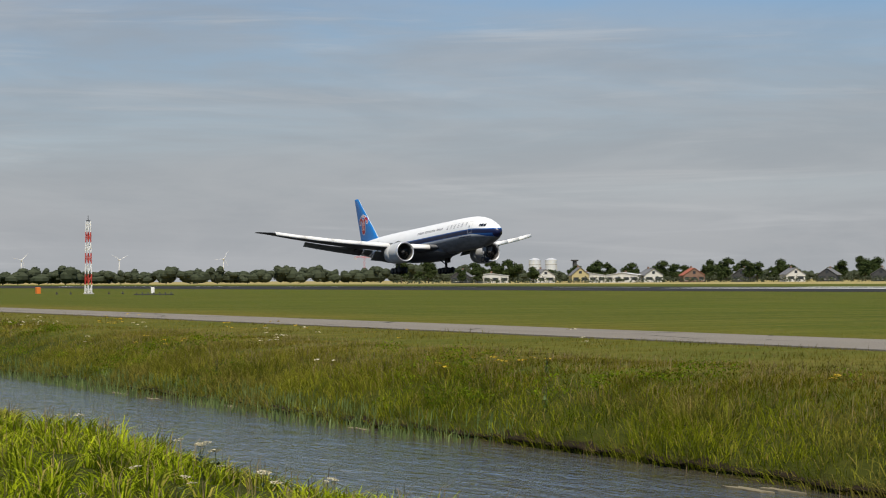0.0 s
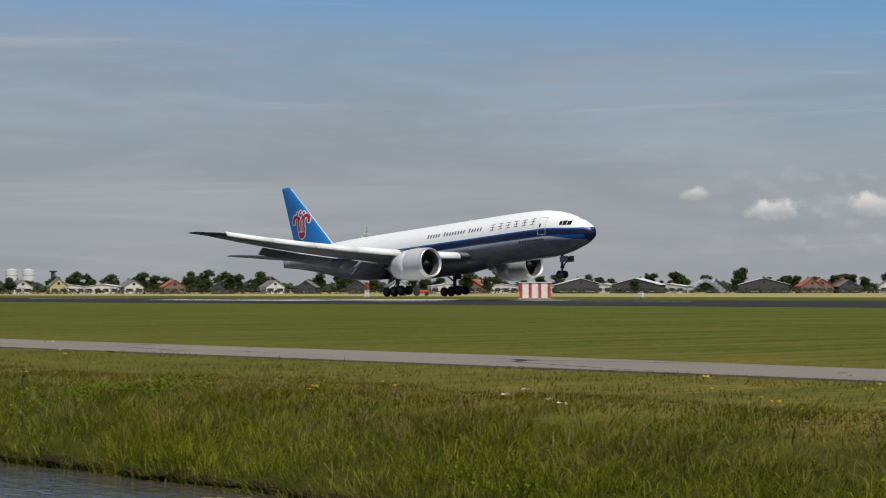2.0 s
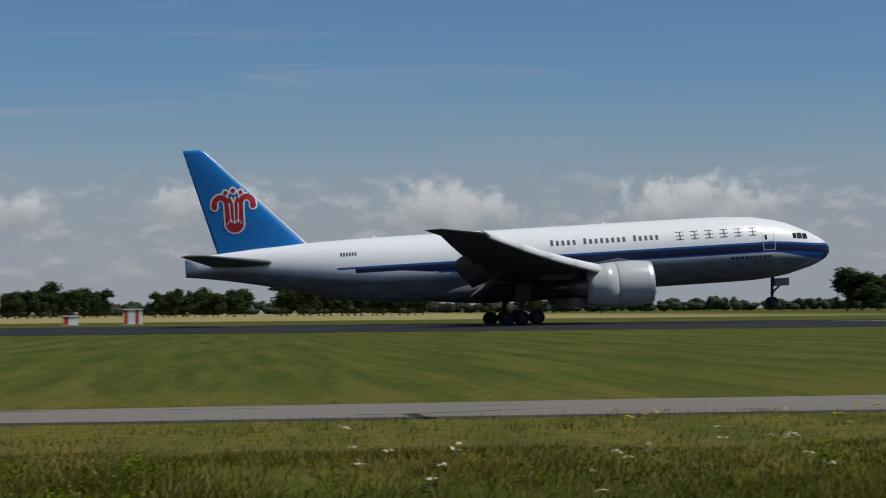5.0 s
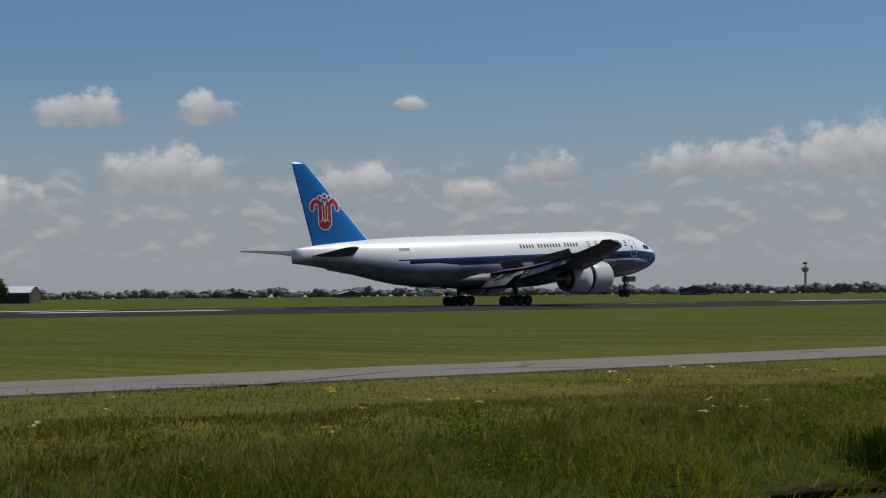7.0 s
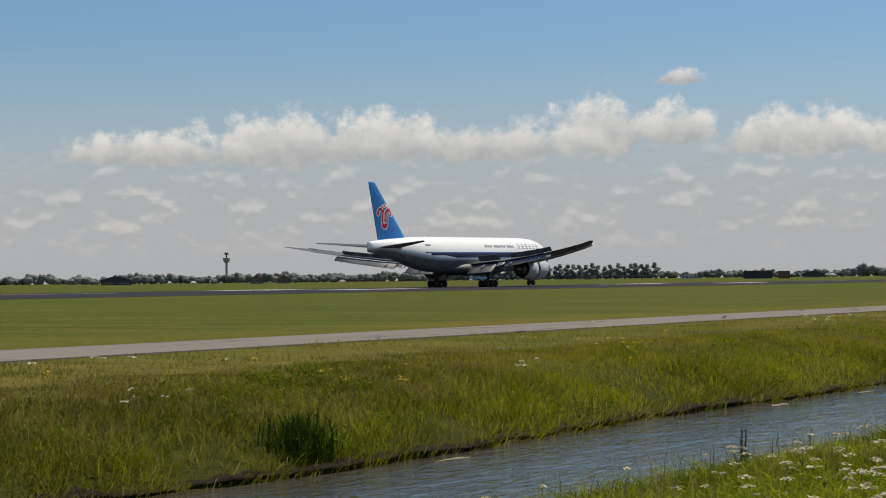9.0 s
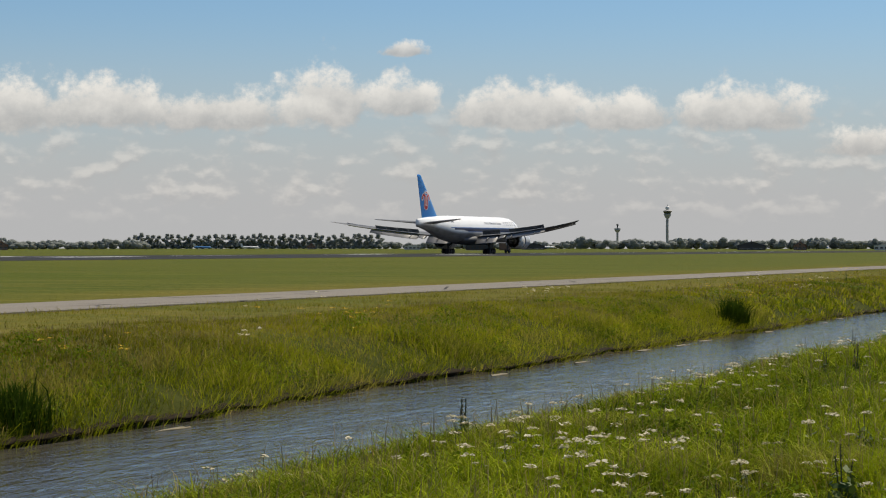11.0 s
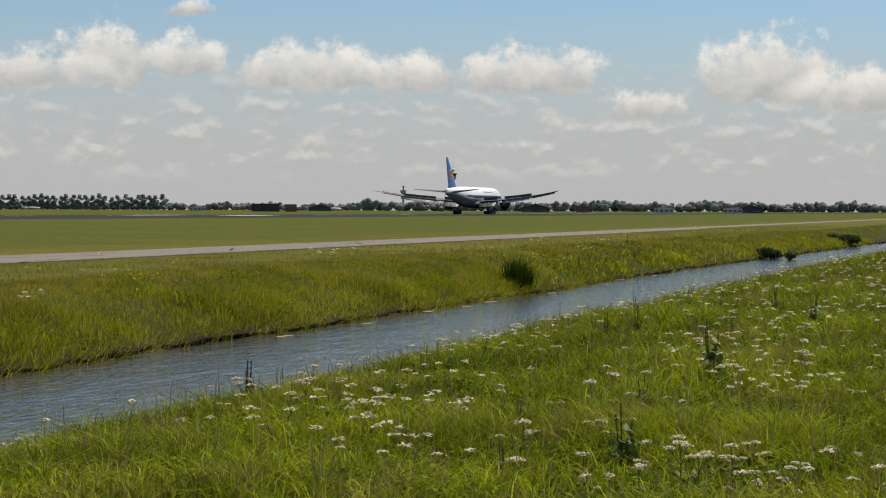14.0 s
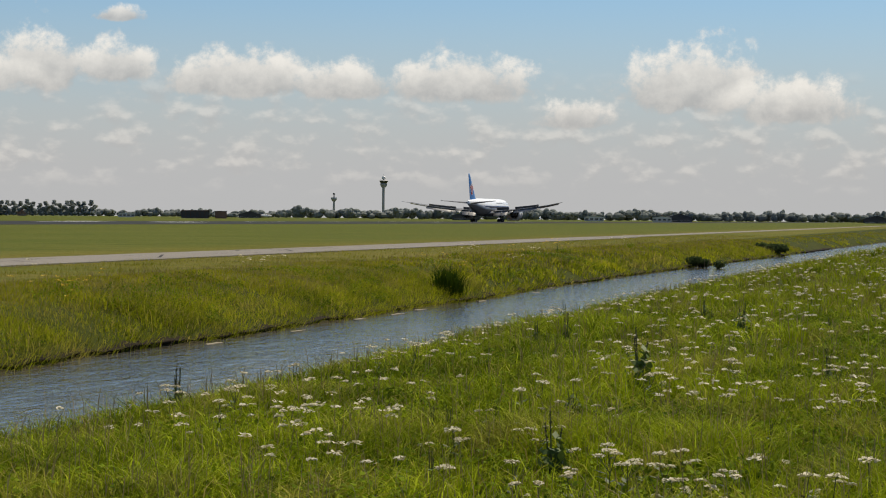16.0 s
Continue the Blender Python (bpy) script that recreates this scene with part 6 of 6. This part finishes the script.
    blades("field_tufts", x, y, 0.02 + 0.035 * rng.random(len(x)) ** 2, 0.05 + 0.10 * rng.random(len(x)), M_BLADE_FIELD, "coarse tufts in the airfield grass", rng, 0.6, False)
    # ragged fringe along the path
    x, y = scatter(rng, -110, 140, 21.85, 22.12, 160)
    blades("path_fringe", x, y, 0.03 + 0.07 * rng.random(len(x)), np.full(len(x), 0.018), M_BLADE_MOWN, "grass fringe hanging over the path edge", rng, 0.5, False)
    x, y = scatter(rng, -110, 140, 25.63, 25.95, 160)
    blades("path_fringe", x, y, 0.03 + 0.07 * rng.random(len(x)), np.full(len(x), 0.018), M_BLADE_FIELD, "grass fringe hanging over the path edge", rng, 0.5, False)


def floret_disc(rng, c, r, n, dome=0.25, size=0.011):
    """Corners of small florets on a slightly domed disc."""
    a, q = rng.random(n) * 2 * np.pi, np.sqrt(rng.random(n)) * r
    p = np.stack([c[0] + np.cos(a) * q, c[1] + np.sin(a) * q, c[2] - dome * q * q / r + rng.normal(size=n) * 0.004], 1)
    s = size * (0.7 + 0.7 * rng.random(n))[:, None]
    t = rng.random(n) * 2 * np.pi
    u = np.stack([np.cos(t), np.sin(t), 0.3 * rng.normal(size=n)], 1) * s
    v = np.stack([-np.sin(t), np.cos(t), 0.3 * rng.normal(size=n)], 1) * s
    return np.stack([p - u, p - v, p + u, p + v], 1).reshape(-1, 3)


def make_flower(seed, high, heads, radius):
    rng = np.random.default_rng(seed)
    t = thing("umbel_flower", "white flat-topped umbel wildflower on a dark stem", "wildflower", "umbel flowers on the bank")
    bm = bmesh.new()
    rod(bm, (0, 0, -0.05), (0.01, 0, high * 0.62), 0.006, 0.0045, 6)
    tops = []
    for i in range(heads):
        a = i * 2.4 + rng.random()
        q = 0 if heads == 1 else 0.03 + 0.11 * rng.random()
        z = high * (0.86 + 0.14 * rng.random())
        tops.append((math.cos(a) * q, math.sin(a) * q, z))
        rod(bm, (0.01, 0, high * 0.6), tops[-1], 0.004, 0.003, 5)
        for k in range(5):
            b = k * 1.257
            rod(bm, tops[-1], (tops[-1][0] + math.cos(b) * radius * 0.6, tops[-1][1] + math.sin(b) * radius * 0.6, z + 0.018), 0.0016, n=4)
    for k in range(6):
        a, z = rng.random() * 6.28, high * (0.1 + 0.5 * rng.random())
        l = 0.06 + 0.08 * rng.random()
        p = [bm.verts.new((math.cos(a) * l * u + math.sin(a) * w, math.sin(a) * l * u - math.cos(a) * w, z + 0.03 * u)) for u, w in ((0, 0), (0.5, 0.02), (1, 0), (0.5, -0.02))]
        bm.faces.new(p)
    part("stem", bm, M_STEM, t)
    for c in tops:
        co = floret_disc(rng, (c[0], c[1], c[2] + 0.02), radius * (0.8 + 0.4 * rng.random()), 60)
        ob = quads_ob("umbel", co, len(co) // 4, M_UMBEL)
        ob.parent = t
        ob["label"] = "flat creamy white flower head"
    return t


def make_flowers():
    rng = random.Random(31)
    protos = [make_flower(1, 0.28, 1, 0.055), make_flower(2, 0.36, 2, 0.055), make_flower(3, 0.25, 2, 0.042), make_flower(4, 0.44, 3, 0.058), make_flower(5, 0.22, 1, 0.045)]
    used = set()
    count = 0
    tries = 0
    while count < 330 and tries < 6000:
        tries += 1
        u = rng.random()
        if count < 295:
            x = 10.5 + 34 * u ** 1.9
            y = 0.5 + rng.random() * 7.0
            if y > x * 0.5 or y > near_edge(x) - 0.35:
                continue
        else:
            x = -13 - 20 * u
            y = 4.2 + rng.random() * 3.2
            if y > near_edge(x) - 0.3:
                continue
        if noise.noise((x * 0.33, y * 0.6, 9.0)) < -0.10 + 0.25 * rng.random():
            continue
        k = rng.choice((0, 0, 0, 0, 1, 1, 2, 2, 2, 3, 4, 4, 4, 4))
        s = 0.62 + rng.random() * 0.45
        m = Matrix.Translation((x, y, ground_z(x, y))) @ Matrix.Rotation(rng.random() * 6.28, 4, "Z") @ Matrix.Rotation(rng.random() * 0.2, 4, "X") @ Matrix.Scale(s, 4)
        if k in used:
            copy_thing(protos[k], m)
        else:
            used.add(k)
            protos[k].matrix_basis = m
        count += 1
    # the countless rest
    g = np.random.default_rng(8)
    co, st = [], []
    n = 0
    while n < 1250:
        u = g.random()
        x = 11 + 100 * u ** 1.5
        y = -1.5 + g.random() * 9.0
        if y > near_edge(x) - 0.35 or noise.noise((x * 0.2, y * 0.5, 9.0)) < -0.12 + 0.3 * g.random():
            continue
        if y > 0.40 * x and g.random() < 0.7:
            continue
        z = ground_z(x, y) + 0.16 + 0.2 * g.random()
        co.append(floret_disc(g, (x, y, z), 0.026 + 0.026 * g.random(), 14, size=0.014 if x < 30 else 0.02))
        n += 1
    co = np.concatenate(co)
    tagged(quads_ob("umbel_meadow", co, len(co) // 4, M_UMBEL), "scattered creamy white umbel flower heads in the grass", "wildflowers", kind="stuff")
    # ragwort and white flowers on the far bank and field edge
    co, cw = [], []
    for i in range(900):
        x = -70 + 170 * g.random()
        y = far_edge(x) + 1.2 + 3.6 * g.random()
        v = noise.noise((x * 0.22, y * 0.5, 4.0))
        z = ground_z(x, y) + 0.18 + 0.2 * g.random()
        if v > 0.27:
            for j in range(2):
                co.append(floret_disc(g, (x + 0.1 * g.normal(), y + 0.1 * g.normal(), z + 0.05 * g.normal()), 0.05, 9, size=0.016))
        elif v < -0.36:
            for j in range(2):
                cw.append(floret_disc(g, (x + 0.1 * g.normal(), y + 0.1 * g.normal(), z + 0.05 * g.normal()), 0.05, 8, size=0.018))
    for name, c, m, lab in (("ragwort", co, M_RAGWORT, "yellow ragwort blossoms among the bank grass"), ("bank_umbels", cw, M_UMBEL, "white umbels among the bank grass")):
        c = np.concatenate(c)
        tagged(quads_ob(name, c, len(c) // 4, m), lab, "wildflowers", kind="stuff")


def make_dock(seed, high, spread, n):
    """A dark leafy weed with seed spikes."""
    rng = np.random.default_rng(seed)
    t = thing("dock_plant", "dark leafy weed with upright brown seed spikes", "weed", "tall weeds on the banks")
    bm = bmesh.new()
    tops = []
    for i in range(3):
        a = i * 2.1 + rng.random()
        tip = (math.cos(a) * spread * 0.5, math.sin(a) * spread * 0.5, high * (0.7 + 0.3 * rng.random()))
        rod(bm, (0, 0, -0.05), tip, 0.008, 0.004, 6)
        tops.append(tip)
    part("stem", bm, M_STEM, t)
    for tp in tops:
        co = np.concatenate([leaf_cloud(rng, (tp[0] * q, tp[1] * q, tp[2] * q), (0.011, 0.011, high * 0.09), 12, 0.008) for q in (0.72, 0.85, 0.97)])
        quads_ob("seed_head", co, len(co) // 4, M_SEED).parent = t
    co = leaf_cloud(rng, (0, 0, high * 0.35), (spread, spread, high * 0.33), n, 0.045)
    ob = quads_ob("leaves", co, len(co) // 4, M_DOCK)
    ob.parent = t
    return t


def make_bush(name, label, x, y, z, radii, n, leaf, seed):
    rng = np.random.default_rng(seed)
    t = thing(name, label, "bush", at=Matrix.Translation((x, y, z)))
    bm = bmesh.new()
    for i in range(7):
        a = i * 0.9
        rod(bm, (0.1 * math.cos(a), 0.1 * math.sin(a), -0.15), (radii[0] * 0.6 * math.cos(a), radii[1] * 0.6 * math.sin(a), radii[2] * 1.2), 0.025, 0.008, 5)
    part("branches", bm, M_BARK, t)
    co = np.concatenate([leaf_cloud(rng, (radii[0] * 0.5 * rng.normal(), radii[1] * 0.5 * rng.normal(), radii[2] * (0.6 + 0.5 * rng.random())), [r * 0.55 for r in radii], n // 8, leaf) for i in range(8)])
    ob = quads_ob("foliage", co, len(co) // 4, M_LEAF)
    ob.parent = t


def make_weeds():
    rng = random.Random(4)
    protos = [make_dock(1, 0.50, 0.06, 22), make_dock(2, 0.60, 0.13, 55)]
    places = [(18.1, 3.0, 1, 1.15), (15.0, 6.4, 0, 1.0), (11.8, 2.5, 1, 0.75), (24.4, 5.0, 0, 0.9), (13.4, 3.6, 0, 0.6),
              (27.5, 3.1, 1, 0.8), (31.0, 6.4, 0, 0.9), (15.4, 3.1, 1, 0.55), (-20.0, 6.7, 0, 0.7)]
    for i in range(4):
        x = -55 + 140 * rng.random()
        places.append((x, far_edge(x) + 0.4 + 3.2 * rng.random(), 0, 0.6 + 0.3 * rng.random()))
    for i in range(16):
        x = 11 + 24 * rng.random() ** 1.4
        places.append((x, 0.8 + rng.random() * min(6.0, x * 0.42 - 1.0), 0, 0.45 + 0.4 * rng.random()))
    used = set()
    for x, y, k, s in places:
        m = Matrix.Translation((x, y, ground_z(x, y))) @ Matrix.Rotation(rng.random() * 6.28, 4, "Z") @ Matrix.Scale(s, 4)
        if k in used:
            copy_thing(protos[k], m)
        else:
            used.add(k)
            protos[k].matrix_basis = m
    for x, dy, r, n, lf, lab in ((86.5, -0.6, (0.75, 0.55, 0.36), 1200, 0.08, "dark bush leaning over the ditch water"), (118.0, 0.3, (1.3, 0.8, 0.45), 1200, 0.11, "rounded dark bush at the ditch edge")):
        y = far_edge(x) + dy
        make_bush("bush", lab, x, y, max(WATER_Z, ground_z(x, y)) - 0.02, r, n, lf, int(x * 7) % 97 + 3)
    # mats of floating weed along the far edge
    g = random.Random(12)
    for i in range(26):
        x = -40 + 110 * g.random()
        y = far_edge(x) - 0.12 - 0.5 * g.random()
        k = 14
        r = [0.10 + 0.22 * g.random() for j in range(k)]
        verts = [(x + 1.6 * r[j] * math.cos(2 * math.pi * j / k), y + 0.34 * r[j] * math.sin(2 * math.pi * j / k), WATER_Z + 0.012) for j in range(k)]
        verts += [(vx, vy, WATER_Z - 0.02) for vx, vy, vz in verts]
        faces = [tuple(range(k))] + [(j, k + j, k + (j + 1) % k, (j + 1) % k) for j in range(k)]
        tagged(mesh_ob("floating_weed", verts, faces, M_SCUM), "pale mat of floating weed on the ditch water", "weed mat", "floating weed mats")


make_grass()
make_flowers()
make_weeds()


# ---------------------------------------------------------------- tyre smoke at touchdown
M_SMOKE = varied("tyre_smoke", (0.68, 0.72, 0.79), (0.76, 0.80, 0.87), 0.9, 0.0, 0.5)
PUFFS = []


def make_smoke():
    rng = np.random.default_rng(15)
    for i in range(15):
        x = -98 + i * 4.3
        big = float(np.interp(x, [-98, -90, -82, -70, -55, -36], [0.25, 0.8, 1.5, 1.2, 0.8, 0.45])) * (0.6 + 0.7 * rng.random())
        for y in (RUN_Y - 5.5, RUN_Y + 5.5):
            co = leaf_cloud(rng, (0, 0, 1.2 * big), (2.9 * big + 0.8, 1.5, 1.45 * big), int((2500 + 9000 * rng.random()) * big ** 1.4), 0.034)
            ob = quads_ob("smoke_puff", co, len(co) // 4, M_SMOKE)
            tagged(ob, "thin grey-white tyre smoke drifting over the runway", "smoke", "tyre smoke", "stuff")
            ob.matrix_basis = pose(x, y, -4)
            PUFFS.append((ob, x, y, big))


def make_spray():
    """A fan of fine drops thrown over the crop by the irrigation line."""
    rng = np.random.default_rng(23)
    co = []
    for i in range(12):
        u = i / 11
        co.append(leaf_cloud(rng, (7.5 * u, 0, 0.5 + 3.2 * math.sin(math.pi * (0.12 + 0.80 * u))), (0.9, 0.8, 0.5 + 0.5 * u), 420, 0.055))
    co = np.concatenate(co)
    ob = quads_ob("irrigation_spray", co, len(co) // 4, M_SMOKE)
    tagged(ob, "thin white fan of irrigation spray over the field", "spray", kind="stuff")
    ob.matrix_basis = Matrix.Translation(spot(-38.9, 470)) @ Matrix.Rotation(radians(39), 4, "Z")


make_smoke()
make_spray()


def motions():
    # the landing: seconds, place along the runway, height of the wheels, nose-up angle
    flight = [(0, -351.3, 2.98, 4.36), (0.5, -312.6, 2.38, 4.64), (1, -273.6, 1.75, 4.77), (1.5, -235.1, 1.27, 4.78), (2, -196.9, 0.91, 4.74), (2.5, -159.4, 0.80, 4.50), (3, -121.6, 0.41, 4.31), (3.5, -84.9, 0.12, 4.10), (4, -47.6, 0.00, 3.89), (6.5, 135.9, 0.00, 2.16), (7, 169.2, 0.00, 2.06), (7.5, 203.0, 0.00, 1.55), (8, 237.1, 0.00, 1.06), (8.5, 271.2, 0.00, 0.66), (9, 305.1, 0.00, 0.33), (9.5, 338.9, 0.00, 0.13), (12, 503.2, 0.00, 0.09), (14, 627.9, 0.00, 0.02), (16, 746.0, 0.00, 0.01)]
    walk(PLANE, [(t, pose(x, RUN_Y, z, 0, -a, 0)) for t, x, z, a in flight])
    # the legs hang out in the air and press in on touchdown
    for ob, k in GEARS:
        walk(ob, [(t, pose(0, 0, FIELD_Z - d * k)) for t, d in ((0, 0.25), (3.1, 0.25), (3.5, 0.12), (4.0, 0.0), (16, 0.0))])
    # the wings sink as they lose their lift
    def sunk(s, a):
        return Matrix.Translation((0, 3 * s, 4.05)) @ Matrix.Rotation(radians(-s * a), 4, "X") @ Matrix.Translation((0, -3 * s, -4.05))
    sink = ((0, 0), (4.2, 0), (4.7, 0.7), (5.3, 1.8), (6.0, 2.3), (16, 2.4))
    for ob, s in WINGS:
        walk(ob, [(t, sunk(s, a)) for t, a in sink])
    for ob, mid, axis, s in SPOILERS:
        walk(ob, [(t, sunk(s, b) @ Matrix.Translation(mid) @ Matrix.Rotation(radians(a), 4, axis)) for (t, b), a in zip(sink, (3, 3, 28, 52, 55, 55))])
    for ob, x, y, big in PUFFS:
        t0 = 3.5 + (x + 4 + 84.9) / 74.4
        walk(ob, [(0, pose(x, y, -4)), (t0 - 0.12, pose(x, y, -4)), (t0 + 0.12, pose(x + 0.8, y, -0.35 * big)), (t0 + 0.6, pose(x + 2.2, y + 0.3, 0.45, 0, 8, 5)), (t0 + 1.6, pose(x + 4.5, y + 1.2, 1.0, 0, 16, 12)), (16, pose(x + 22, y + 14, 9, 0, 30, 60))])
    for ob, x, y, z in SLEEVES:
        walk(ob, [(t, pose(x - d, y, z)) for t, d in ((0, 0), (5.2, 0), (5.7, 0.1), (6.6, 0.3), (7.2, 0.75), (16, 0.75))])


motions()
